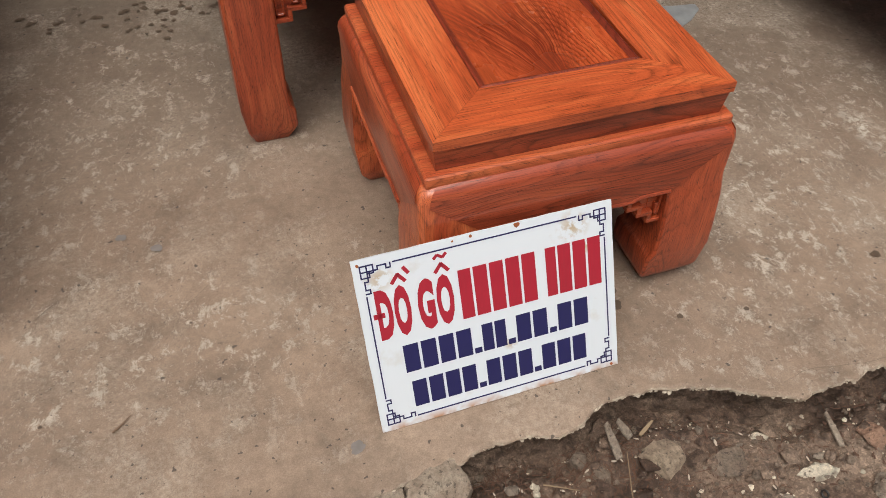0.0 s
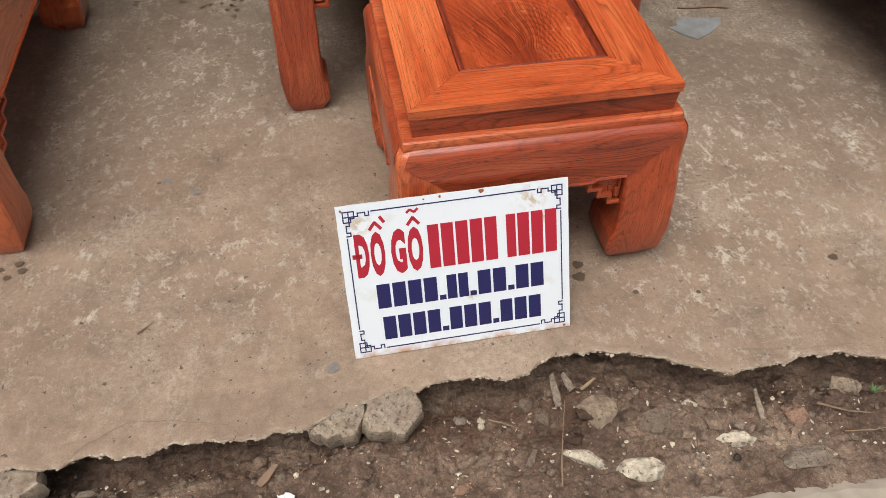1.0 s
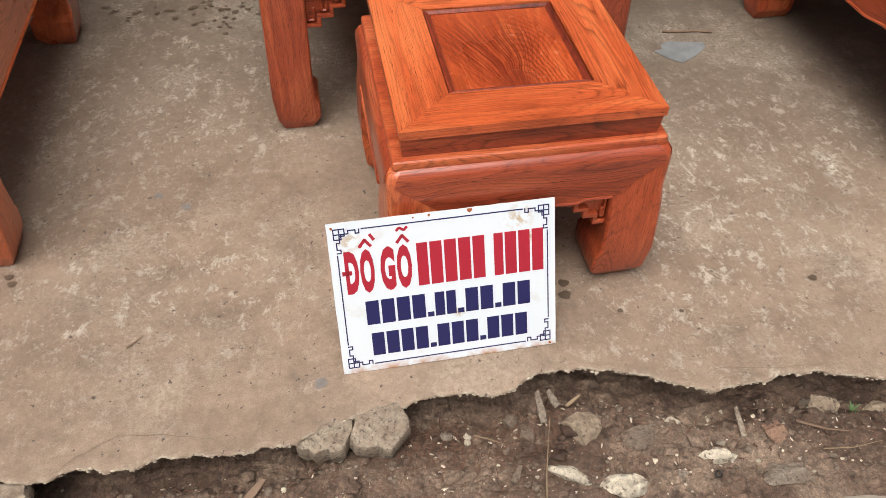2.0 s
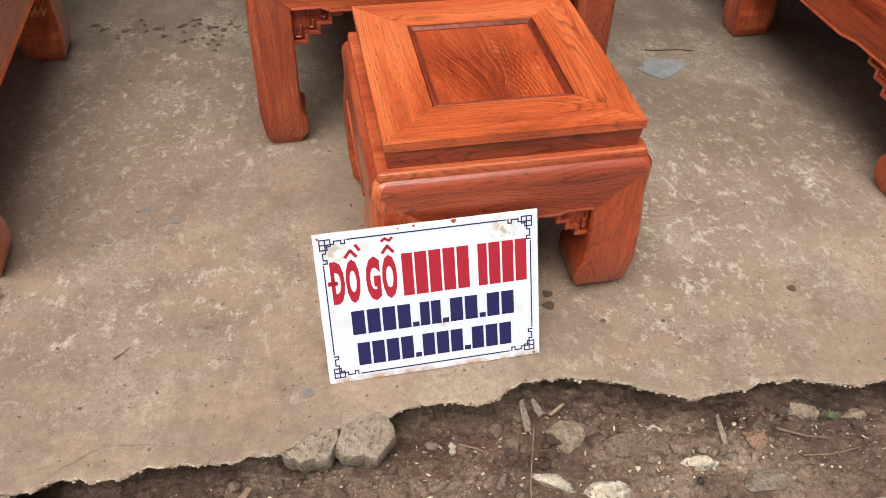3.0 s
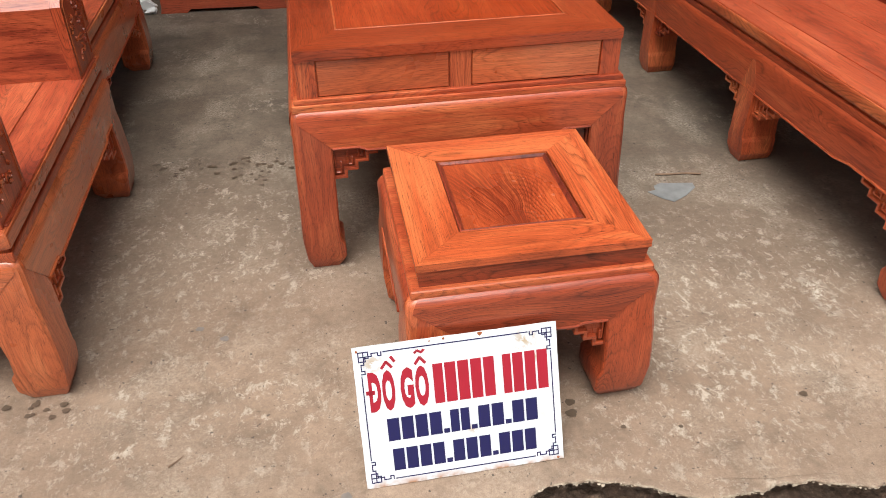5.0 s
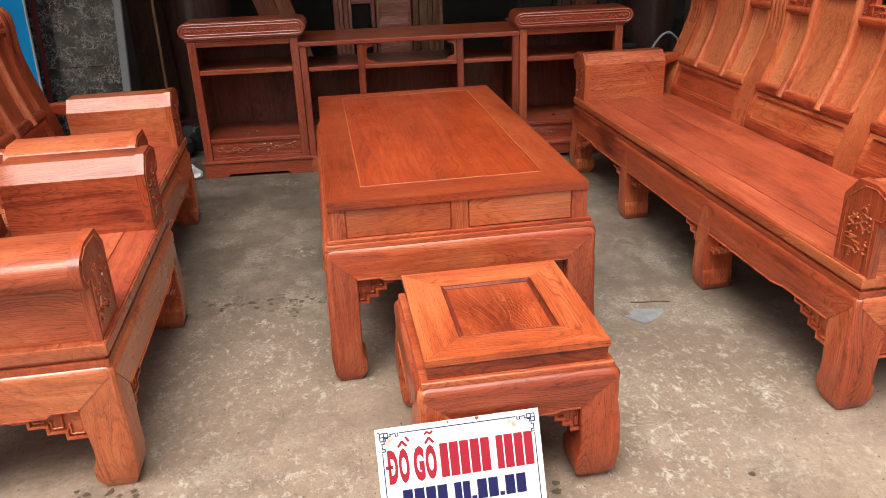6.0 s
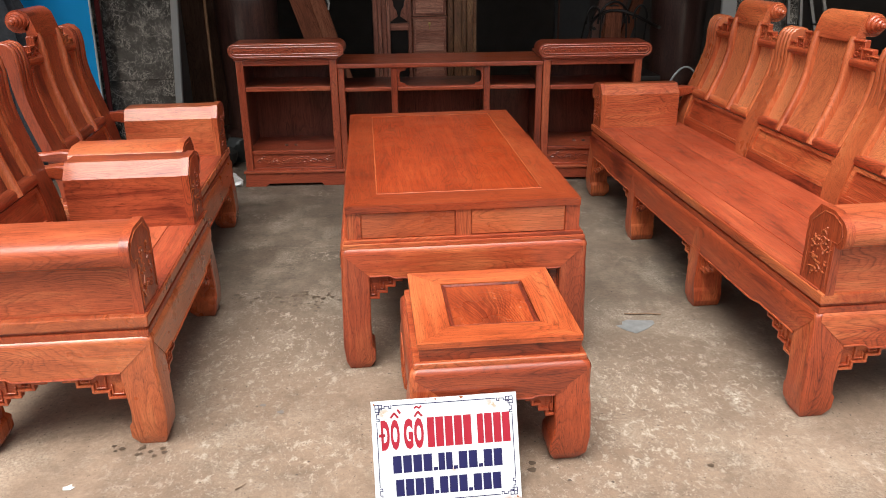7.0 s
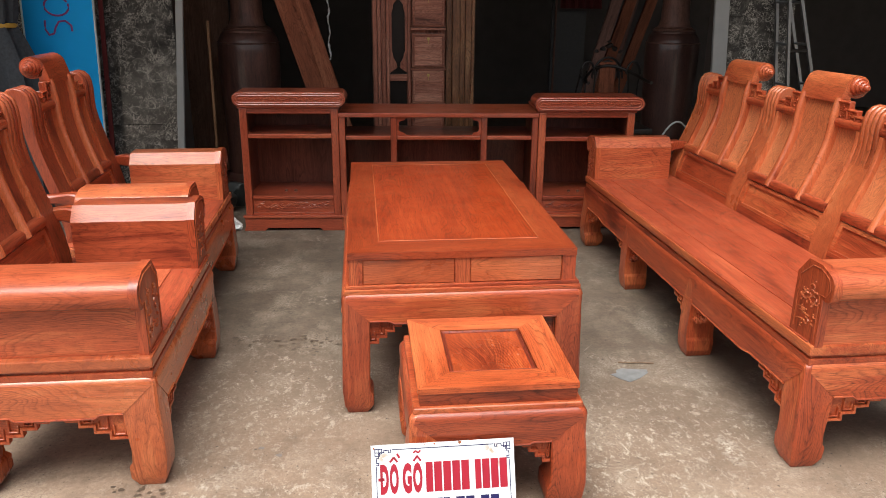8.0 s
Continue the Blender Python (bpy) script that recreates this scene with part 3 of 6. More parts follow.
def stand(parent, W, D, zt, zb, width, foot_in=0.012, bulge=0.013, drop=0.012, frets=(0.10, 0.085), across=None, along=None, upright=None, taper=0.0):
    """Four legs, four mitred aprons and the fret brackets."""
    prof = leg_profile(zt, zb, width, foot_in, bulge, taper)
    for cx, cy, sx, sy in ((0, 0, 1, 1), (W, 0, -1, 1), (W, D, -1, -1), (0, D, 1, -1)):
        corner_leg(parent, cx, cy, sx, sy, prof, material=upright)
    across, along = across or wood_x, along or wood_y
    sides = ((pose(0, 0, 0), W, across), (pose(W, 0, 0, 0, 0, 90), D, along), (pose(W, D, 0, 0, 0, 180), W, across), (pose(0, D, 0, 0, 0, -90), D, along))
    for m, length, material in sides:
        rail(parent, m, length, zt, zb, width, drop, material)
        bracket(parent, m @ pose(width - 0.002, 0.006, zb), *frets)
        bracket(parent, m @ pose(length - width + 0.002, 0.006, zb) @ Matrix.Diagonal((-1, 1, 1, 1)), *frets)


def framed_top(parent, x0, x1, y0, y1, z0, z1, bx, by0, by1, sink, panel_mat, bev=0.003, across=None, along=None):
    """A top of four mitred boards round a panel."""
    a, b, c, d = x0 + bx, x1 - bx, y0 + by0, y1 - by1
    across, along = across or wood_x, along or wood_y
    g = 0.0006
    for pts, material in ((((x0, y0), (x1, y0), (b, c), (a, c)), across), (((x1, y0 + g), (x1, y1 - g), (b, d - g), (b, c + g)), along),
                          (((x1, y1), (x0, y1), (a, d), (b, d)), across), (((x0, y1 - g), (x0, y0 + g), (a, c + g), (a, d - g)), along)):
        part("top_board", prism(pts, 2, z0, z1, bev=bev), material, parent)
    g = 0.0032 if sink > 0.003 else 0.0003
    ob = part("panel", block(a + g, b - g, c + g, d - g, z0, z1 - sink, 0.001 if sink > 0.003 else 0.0), panel_mat, parent, "darker inset panel with arched grain" if sink > 0.003 else "smooth polished panel")
    if sink > 0.003:
        bm = bmesh.new()
        w, g = 0.012, 0.0024
        outer = ((a + g, c + g), (b - g, c + g), (b - g, d - g), (a + g, d - g))
        inner = ((a + g + w, c + g + w), (b - g - w, c + g + w), (b - g - w, d - g - w), (a + g + w, d - g - w))
        ridge = [tuple(Vector(p).lerp(Vector(q), 0.3)) for p, q in zip(outer, inner)]
        foot = [tuple(Vector(p).lerp(Vector(q), 0.85)) for p, q in zip(outer, inner)]
        loft([[(*p, z) for p in r] for r, z in ((outer, z1 - sink - 0.002), (outer, z1 - 0.003), (ridge, z1 - 0.0015), (foot, z1 - sink + 0.0012), (inner, z1 - sink + 0.001), (inner, z1 - sink - 0.002), (outer, z1 - sink - 0.002))], caps=False, bm=bm)
        part("moulding", bm, groove_y, ob, "dark wine-red groove moulding")
    else:
        bm = bmesh.new()
        w = 0.0045
        for p0, p1, q0, q1 in ((a, b, c - w, c), (a, b, d, d + w), (a - w, a, c - w, d + w), (b, b + w, c - w, d + w)):
            add_box(bm, p0, p1, q0, q1, z1 - 0.003, z1 + 0.0012, 0.0006)
        part("inlay", bm, inlay_mat, ob, "thin lighter inlay line")


def build_stool():
    st = thing("stool", pose(0.136, 0.868, 0), "small square red rosewood stool with a framed panel top", "stool")
    W, D = 0.516, 0.522
    stand(st, W, D, 0.338, 0.238, 0.105, 0.024, 0.006, 0.006, (0.085, 0.075), deep_x, deep_y)
    part("waist", block(0.015, W - 0.015, 0.015, D - 0.015, 0.332, 0.353, 0.007, 3), wood_x, st)
    rings = [[(e + 0.028, e + 0.022, z), (W - e - 0.028, e + 0.022, z), (W - e - 0.028, D - e - 0.022, z), (e + 0.028, D - e - 0.022, z)] for z, e in ((0.348, 0.008), (0.358, 0.006), (0.395, 0.0022), (0.400, 0.002))]
    part("frieze", loft(rings), deep_x, st)
    framed_top(st, 0.028, W - 0.028, 0.020, D - 0.020, 0.394, 0.411, 0.10, 0.096, 0.096, 0.0065, arched_mat, 0.004, stool_x, stool_y)
    return st


def build_table():
    tb = thing("low_table", pose(-0.058, 1.472, 0), "long low red rosewood table with two drawers in its end", "table")
    W, D = 0.856, 1.520
    stand(tb, W, D, 0.464, 0.362, 0.097, 0.014, 0.009, 0.010, (0.115, 0.09), upright=deep_z)
    part("waist", block(0.010, W - 0.010, 0.010, D - 0.010, 0.456, 0.476, 0.005, 2), wood_x, tb)
    part("ledge", block(0.016, W - 0.016, 0.016, D - 0.016, 0.474, 0.488, 0.004, 2), wood_x, tb)
    part("case", block(0.034, W - 0.036, 0.034, D - 0.034, 0.486, 0.584, 0.002), wood_y, tb)
    for x0, x1, material in ((0.026, 0.076, wood_z), (0.398, 0.450, deep_z), (W - 0.078, W - 0.029, wood_z)):
        part("stile", block(x0, x1, 0.026, 0.05, 0.486, 0.582, 0.0015), material, tb)
    for x0, x1 in ((0.0785, 0.3955), (0.4525, W - 0.0805)):
        part("drawer", block(x0, x1, 0.029, 0.05, 0.4895, 0.579, 0.002), light_x, tb, "lighter orange drawer front")
    framed_top(tb, 0.026, W - 0.029, 0.020, D - 0.022, 0.582, 0.607, 0.112, 0.135, 0.084, 0.0012, panel_top, 0.004, table_x, table_y)
    return tb


panel_top = wood("rosewood_table_panel", 1, (0.18, 0.022, 0.008), (0.43, 0.060, 0.016), (0.58, 0.118, 0.034), rough=0.40, coat=0.75, figure=0.9, contrast=0.85, gloss=0.2, smoke=0.6)
# lighter wood; on the sofa's stiles it stands in for stronger side light
light_x, light_y, light_z = (wood("rosewood_light_" + a, i, (0.34, 0.070, 0.026), (0.54, 0.130, 0.046), (0.69, 0.215, 0.082), contrast=0.95, rough=0.30, coat=0.7) for i, a in enumerate("xyz"))
TABLE = ((0.22, 0.032, 0.012), (0.35, 0.058, 0.019), (0.47, 0.100, 0.034))
table_x, table_y = wood("table_board_x", 0, *TABLE, contrast=0.8, coat=0.6, gloss=0.2), wood("table_board_y", 1, *TABLE, contrast=0.8, coat=0.6, gloss=0.2)
STOOL = ((0.21, 0.030, 0.012), (0.54, 0.103, 0.032), (0.71, 0.190, 0.064))
stool_x, stool_y = wood("stool_board_x", 0, *STOOL, contrast=1.15, coat=0.4, gloss=0.25, smoke=0.85), wood("stool_board_y", 1, *STOOL, contrast=1.1, figure=0.55, coat=0.4, gloss=0.25, smoke=0.85)
groove_y = wood("dark_rosewood", 1, (0.10, 0.015, 0.009), (0.25, 0.040, 0.018), (0.40, 0.085, 0.035))
inlay_mat = wood("rosewood_inlay", 1, (0.45, 0.10, 0.032), (0.58, 0.15, 0.05), (0.68, 0.21, 0.08))
V0 = 0.515
BACK = {"rise": 1.0, "lean": 0.16, "half": 0.13}


def up(z):
    """Heights in a back, stretched for the seat that is being built."""
    return 0.437 + (z - 0.437) * BACK["rise"]


def lean(z):
    """How far the back lies behind its foot at height z."""
    return BACK["lean"] * (0.88 * smooth_step((z - 0.43) / 0.50) + 0.12 * smooth_step((z - 0.94) / 0.12))


def curve_path(z0, z1, n=10):
    zs = [z0 + (z1 - z0) * i / n for i in range(n + 1)]
    return [(V0 + lean(z), up(z)) for z in zs]


def curl(z, r, start=180, end=-60, n=9):
    """An arc that carries on a path at height z and curls backwards."""
    cv = V0 + lean(z) + r
    return [(cv + r * math.cos(radians(a)), up(z) + r * math.sin(radians(a))) for a in np.linspace(start, end, n)]


def ribbon(path, thick, front=0.0):
    """The outline of a bent board: its front lies front before the path, its back thick behind that."""
    f, b = [], []
    for i, (v, z) in enumerate(path):
        v1, z1 = path[min(i + 1, len(path) - 1)]
        v0, z0 = path[max(i - 1, 0)]
        l = math.hypot(v1 - v0, z1 - z0)
        nv, nz = (z1 - z0) / l, -(v1 - v0) / l
        f.append((v - nv * front, z - nz * front))
        b.append((v + nv * (thick - front), z + nz * (thick - front)))
    return f + b[::-1]


def bent(parent, name, u0, u1, path, thick, front, material=None, bev=0.003):
    return part(name, prism(ribbon(path, thick, front), 0, u0, u1, bev=bev), material or wood_z, parent, smooth=True)


def reed(parent, name, u0, u1, path, height, depth, material, taper=None):
    """A half-round moulding that follows a bent board, height proud of it."""
    front = ribbon(path, depth, 0.001)[:len(path)]
    c, w = (u0 + u1) / 2, (u1 - u0) / 2
    rings = []
    for k, ((v, z), (fv, fz)) in enumerate(zip(path, front)):
        nv, nz = (fv - v) / 0.001, (fz - z) / 0.001
        g = height * (taper(k / (len(path) - 1)) if taper else 1.0)
        ring = [(c + w * math.cos(radians(a)), g * math.sin(radians(a)) ** 0.75) for a in range(0, 181, 20)] + [(c - w, -depth), (c + w, -depth)]
        rings.append([(u, v + nv * h, z + nz * h) for u, h in ring])
    return part(name, loft(rings), material, parent, smooth=True)


def stile(parent, u0, u1):
    ob = bent(parent, "stile", u0, u1, curve_path(0.437, 0.985) + curl(0.985, 0.046)[1:], 0.040, 0.0, light_z)
    n = 4
    w = (u1 - u0) / n
    part("scroll_end", prism([(V0 + lean(0.985) + 0.046 + 0.043 * math.cos(a), up(0.985) + 0.043 * math.sin(a)) for a in np.linspace(0, 2 * math.pi, 20, endpoint=False)], 0, u0 + 0.001, u1 - 0.001, bev=0.003), light_z, ob, smooth=True)
    path = curve_path(0.80, 0.985, 6) + curl(0.985, 0.046)[1:]
    for i in range(n):
        reed(ob, "ridge", u0 + i * w + 0.0015, u0 + (i + 1) * w - 0.0015, path, 0.011, 0.006, light_z, lambda f: 0.04 + 0.96 * smooth_step(f * 2.4))
    return ob


def back_panel(parent, u0, u1):
    """One panel of a seat's back between two stiles: rails, lower panel, splat with a scroll roll, side panels and frets."""
    c = (u0 + u1) / 2
    h = BACK["half"]
    bent(parent, "bottom_rail", u0, u1, curve_path(0.437, 0.478, 2), 0.036, -0.004, wood_x)
    bent(parent, "lower_panel", u0, u1, curve_path(0.470, 0.60, 3), 0.020, -0.018, wood_x)
    bm = bmesh.new()
    for a, b, z0, z1 in ((u0, u0 + 0.022, 0.478, 0.60), (u1 - 0.022, u1, 0.478, 0.60), (u0 + 0.022, u1 - 0.022, 0.585, 0.60), (u0 + 0.022, u1 - 0.022, 0.476, 0.49)):
        prism(ribbon(curve_path(z0, z1, 3), 0.020, -0.008), 0, a, b, bm)
    part("lower_frame", bm, wood_x, parent)
    v = V0 + lean(0.622)
    part("middle_rail", tube([(u0, v + 0.014, up(0.62)), (u1, v + 0.014, up(0.62))], 0.025, 14), wood_x, parent, smooth=True)
    bent(parent, "splat", c - h, c + h, curve_path(0.62, 1.05), 0.022, -0.008, panel_z)
    for s in (-1, 1):
        reed(parent, "splat_edge", c + s * h - 0.020, c + s * h + 0.020, curve_path(0.61, 1.04), 0.019, 0.034, strip_z)
        a, b = sorted((c + s * (h + 0.010), (u0 if s < 0 else u1)))
        bent(parent, "side_panel", a, b, curve_path(0.61, 0.94), 0.016, -0.018, panel_z)
        edge = u0 if s < 0 else u1
        reed(parent, "side_edge", *sorted((edge, edge - s * 0.026)), curve_path(0.63, 0.93), 0.004, 0.034, strip_z)
        vt = V0 + lean(0.94)
        part("top_bar", tube([(a, vt + 0.014, up(0.945)), (b, vt + 0.014, up(0.945))], 0.021, 12), wood_x, parent, smooth=True)
        bm = bmesh.new()
        w = b - a
        for k, (q0, q1, z1) in enumerate(((0.0, 0.42, 1.035), (0.36, 0.72, 1.005), (0.66, 1.0, 0.985))):
            z1 = up(z1)
            p0, p1 = (a + q0 * w, a + q1 * w) if s > 0 else (b - q1 * w, b - q0 * w)
            add_box(bm, p0, p1, vt + 0.008, vt + 0.032, up(0.955), z1, 0.003)
            add_box(bm, p0 + 0.002, p1 - 0.002, vt + 0.001, vt + 0.010, z1 - 0.009, z1 - 0.002, 0.002)
            add_box(bm, p0 + 0.002, p0 + 0.008, vt + 0.001, vt + 0.010, up(0.958), z1 - 0.006, 0.002)
            for j in range(5):
                # carved curls fill the step
                qx, qz = p0 + (p1 - p0) * (0.28 + 0.5 * ((j * 0.618) % 1.0)), up(0.962) + (z1 - 0.016 - up(0.962)) * (j + 0.5) / 5
                tube([(qx + 0.009 * (1 - 0.13 * i) * math.cos(i * 0.95 + j), vt + 0.006, qz + 0.008 * (1 - 0.13 * i) * math.sin(i * 0.95 + j)) for i in range(6)], 0.0032, 5, bm)
        tagged(part("fret", bm, wood_x, parent, "carved stepped fretwork"), kind="stuff")
    # the scroll roll on top of the splat
    zc, r = up(1.085), 0.048
    vc = V0 + lean(1.05) + 0.055
    n = 18
    rr = [(vc + (r + 0.004) * math.cos(radians(a)), zc + r * math.sin(radians(a))) for a in np.linspace(170, -150, n)]
    neck = [(V0 + lean(1.02) - 0.010, up(1.02)), (V0 + lean(1.045) - 0.009, up(1.05))]
    tail = [(vc - 0.02, zc - r + 0.012), (V0 + lean(1.02) + 0.028, up(1.02))]
    roll = part("scroll_roll", prism(neck + rr + tail, 0, c - h - 0.020, c + h + 0.020, bev=0.004), wood_x, parent, "rolled scroll crest with spiral ends", smooth=True)
    for s in (-1, 1):
        bm = bmesh.new()
        u = c + s * (h + 0.020)
        for q, rad in enumerate((0.040, 0.031, 0.022, 0.013)):
            ring = [[(u + s * (0.016 * q + dz), vc + 0.004 + k * math.cos(2 * math.pi * i / 16), zc + 0.001 + k * math.sin(2 * math.pi * i / 16)) for i in range(16)] for dz, k in ((-0.002, rad), (0.010, rad * 0.97), (0.016, rad - 0.006))]
            loft(ring, bm=bm)
        part("spiral_end", bm, wood_x, roll, smooth=True)


# paler splat and strip wood, lightened further for side light on the sofa's back
panel_z = wood("rosewood_splat", 2, (0.40, 0.085, 0.034), (0.66, 0.196, 0.074), (0.80, 0.300, 0.125), figure=1.7, contrast=1.25, coat=0.5, smoke=0.35)
strip_z = wood("rosewood_strip", 2, (0.36, 0.070, 0.028), (0.58, 0.142, 0.052), (0.72, 0.215, 0.085), contrast=0.6, rough=0.24, coat=1.0)


def arm(parent, W, right, deep=0.0, over=0.030):
    """An armrest: a boxed panel below a rolled top, with a carved front board and a neck to the back."""
    k = 0.146 + deep
    roll = [(0.026, 0.592), (0.010, 0.594), (0.0, 0.601), (-0.006, 0.614), (-0.007, 0.630), (-0.003, 0.647), (0.005, 0.659), (0.016, 0.667), (0.064, 0.685)]
    body = [(0.046, 0.430), (0.046, 0.594)] + roll + [(k - 0.046, 0.684), (k, 0.630), (k, 0.430)]
    board = [(0.036, 0.430), (0.036, 0.590), (0.024, 0.585), (0.008, 0.588), (-0.003, 0.597), (-0.010, 0.613), (-0.011, 0.631), (-0.007, 0.650), (0.002, 0.663), (0.014, 0.672), (0.062, 0.690), (k - 0.044, 0.689), (k + 0.004, 0.633), (k + 0.004, 0.430)]

    def push(pts, a, b, bev):
        # the outer side, with its roll, stands out over the frame's end
        return prism([((W - u) if right else u, z) for u, z in ((u - over if u < 0.08 else u, z) for u, z in pts)], 1, a, b, bev=bev)
    ob = part("armrest", push(body, 0.036, 0.465, 0.002), arm_y, parent, smooth=True)
    front = part("arm_front", push(board, 0.017, 0.044, 0.003), wood_z, ob, smooth=True)
    # carved relief on the board: a knobbly stem, curled leaves and a raised rim
    rnd = random.Random(5 + right)
    bm = bmesh.new()

    def at(u, z):
        u -= over * max(0.0, min(1.0, (k - u) / 0.08))
        return (W - u if right else u, 0.0162, z)
    for i in range(13):
        f = i / 12
        lump(0.0052 - 0.0016 * f, i + 1.0, (1, 0.7, 1), 1, 0.3, bm, at(0.098 - 0.022 * f + 0.006 * math.sin(i * 1.3), 0.555 + 0.075 * f))
    for i in range(16):
        u, z = rnd.uniform(0.060, k - 0.022), rnd.uniform(0.472, 0.62)
        a0, r = rnd.uniform(0, 6.28), rnd.uniform(0.007, 0.016)
        tube([(q[0], q[1], q[2]) for q in (at(u + r * math.cos(a0 + t * 0.7) * (1 - t * 0.12), z + r * math.sin(a0 + t * 0.7) * (1 - t * 0.1)) for t in range(6))], 0.0034, 5, bm)
    for i in range(5):
        a = rnd.uniform(-0.5, 0.9)
        u, z = rnd.uniform(0.066, 0.10), rnd.uniform(0.49, 0.55)
        tube([at(u + 0.011 * t * math.cos(a), z + 0.011 * t * math.sin(a) + 0.003 * math.sin(t)) for t in range(4)], lambda f: 0.0034 * (1.2 - f), 5, bm)
    tube([at(0.050, 0.455), at(0.050, 0.600), at(0.020, 0.600), at(0.004, 0.628), at(0.018, 0.660), at(0.062, 0.678), at(k - 0.052, 0.676), at(k - 0.010, 0.628), at(k - 0.010, 0.455)], 0.0022, 5, bm)
    tagged(part("carving", bm, wood_z, front, "shallow carved leaf relief", smooth=True), kind="stuff")
    uc = W - 0.085 if right else 0.085
    rings = []
    for v, w, z0, z1 in ((0.45, 0.034, 0.598, 0.655), (0.48, 0.033, 0.600, 0.660), (0.51, 0.027, 0.606, 0.664), (0.545, 0.021, 0.612, 0.660), (0.58, 0.019, 0.618, 0.655), (0.62, 0.019, 0.620, 0.655)):
        c = 0.007
        rings.append([(uc - w, v, z0 + c), (uc - w + c, v, z0), (uc + w - c, v, z0), (uc + w, v, z0 + c), (uc + w, v, z1 - c), (uc + w - c, v, z1), (uc - w + c, v, z1), (uc - w, v, z1 - c)])
    part("arm_neck", loft(rings), wood_y, ob, smooth=True)


arm_y = wood("rosewood_arm", 1, (0.24, 0.040, 0.018), (0.52, 0.112, 0.044), (0.68, 0.200, 0.080), rough=0.36, coat=0.32, contrast=1.0, gloss=0.3)


seat_x = wood("rosewood_seat", 0, (0.21, 0.032, 0.016), (0.45, 0.084, 0.037), (0.62, 0.158, 0.068), contrast=1.15, coat=0.65, gloss=0.3)


def seat_boards(parent, W, D, along):
    """The seat's moulded frame and its boards."""
    part("seat_waist", block(0.010, W - 0.010, 0.010, D - 0.010, 0.366, 0.390, 0.005, 2), along, parent)
    part("seat_cove", block(0.018, W - 0.018, 0.018, D - 0.018, 0.388, 0.405, 0.002), along, parent)
    part("seat_frame", block(0.006, W - 0.006, 0.006, D - 0.004, 0.400, 0.4345, 0.006, 2), along, parent)


def seating(name, m, W, D, panels, label, category, mid_legs=(), group="", inset=0.0, rise=1.0, back_lean=0.16, half=0.13, deep=0.0, over=0.030):
    BACK["rise"], BACK["lean"], BACK["half"] = rise, back_lean, half
    s = thing(name, m, label, category, group)
    zt, zb = 0.374, 0.258
    stand(s, W, D, zt, zb, 0.106, 0.014, 0.010, 0.012, (0.175, 0.092), taper=0.009)
    for u in mid_legs:
        w = 0.041
        rings = []
        for z, o, i in leg_profile(zt, zb, 0.106, 0.010, 0.005):
            if z > zb + 0.006:
                break
            e = i - 0.106
            rings.append([(u - w - e, o - 0.003, z), (u + w + e, o - 0.003, z), (u + w + e, 0.11, z), (u - w - e, 0.11, z)])
        bm = loft(rings)
        prism([(u - w, zb - 0.002), (u + w, zb - 0.002), (u + 0.008, zt - 0.030), (u - 0.008, zt - 0.030)], 1, -0.0008, 0.03, bm)
        part("leg", bm, wood_z, s)
        for q in (-1, 1):
            bracket(s, pose(u + q * (w - 0.002), 0.006, zb) @ Matrix.Diagonal((q, 1, 1, 1)), 0.15, 0.085)
    seat_boards(s, W, D, wood_x)
    edges = (0.030, 0.118, 0.330, V0 + 0.03)
    a0, a1 = 0.150, W - 0.150
    part("seat_board", block(0.037, W - 0.037, 0.0105, edges[1] - 0.002, 0.428, 0.4385, 0.002), seat_x, s)
    for v0, v1 in zip(edges[1:], edges[2:]):
        part("seat_board", block(0.037, W - 0.037, v0 + 0.0004, v1 - 0.0004, 0.428, 0.4385, 0.0010), seat_x, s)
    for right in (False, True):
        arm(s, W, right, deep, over)
    sw = 0.118
    step = (W - 2 * inset - sw) / panels
    for i in range(panels + 1):
        stile(s, inset + i * step + 0.002, inset + i * step + sw - 0.002)
    for i in range(panels):
        back_panel(s, inset + i * step + sw, inset + (i + 1) * step)
    return s


table = build_table()
stool = build_stool()
sofa = seating("sofa", pose(1.344, 3.400, 0, 0, 0, -89.33), 2.400, 0.60, 3, "long red rosewood sofa with scroll-topped carved back panels", "sofa", (0.778, 1.548), rise=1.035)
for piece in sofa.children_recursive:
    # the frame has settled a little towards its far end
    for v in piece.data.vertices:
        v.co.z *= 1.0 - 0.036 * (1.0 - v.co.x / 2.4)
chair = seating("armchair", pose(-0.592, 1.096, 0, 0, 0, 90), 0.965, 0.60, 1, "red rosewood armchair with carved arms and scroll back", "armchair", group="armchairs beside the table", inset=0.0925, rise=1.11, back_lean=0.125, half=0.105, deep=0.05, over=0.010)
for piece in chair.children_recursive:
    # the chairs' backs take the darkened wood, for less light than the sofa's
    if piece.name.split(".")[0] in ("stile", "ridge", "scroll_end", "splat", "side_panel", "lower_panel", "middle_rail", "bottom_rail"):
        piece.data.materials[0] = deep_x if piece.data.materials[0] == wood_x else deep_z
    elif piece.name.split(".")[0] in ("apron", "leg", "seat_frame"):
        piece.data.materials[0] = {wood_x: light_x, wood_y: light_y}.get(piece.data.materials[0], light_z)
copy_thing(chair, pose(-0.672, 2.165, 0, 0, 0, 90) @ Matrix.Diagonal((1, 1, 0.978, 1)))


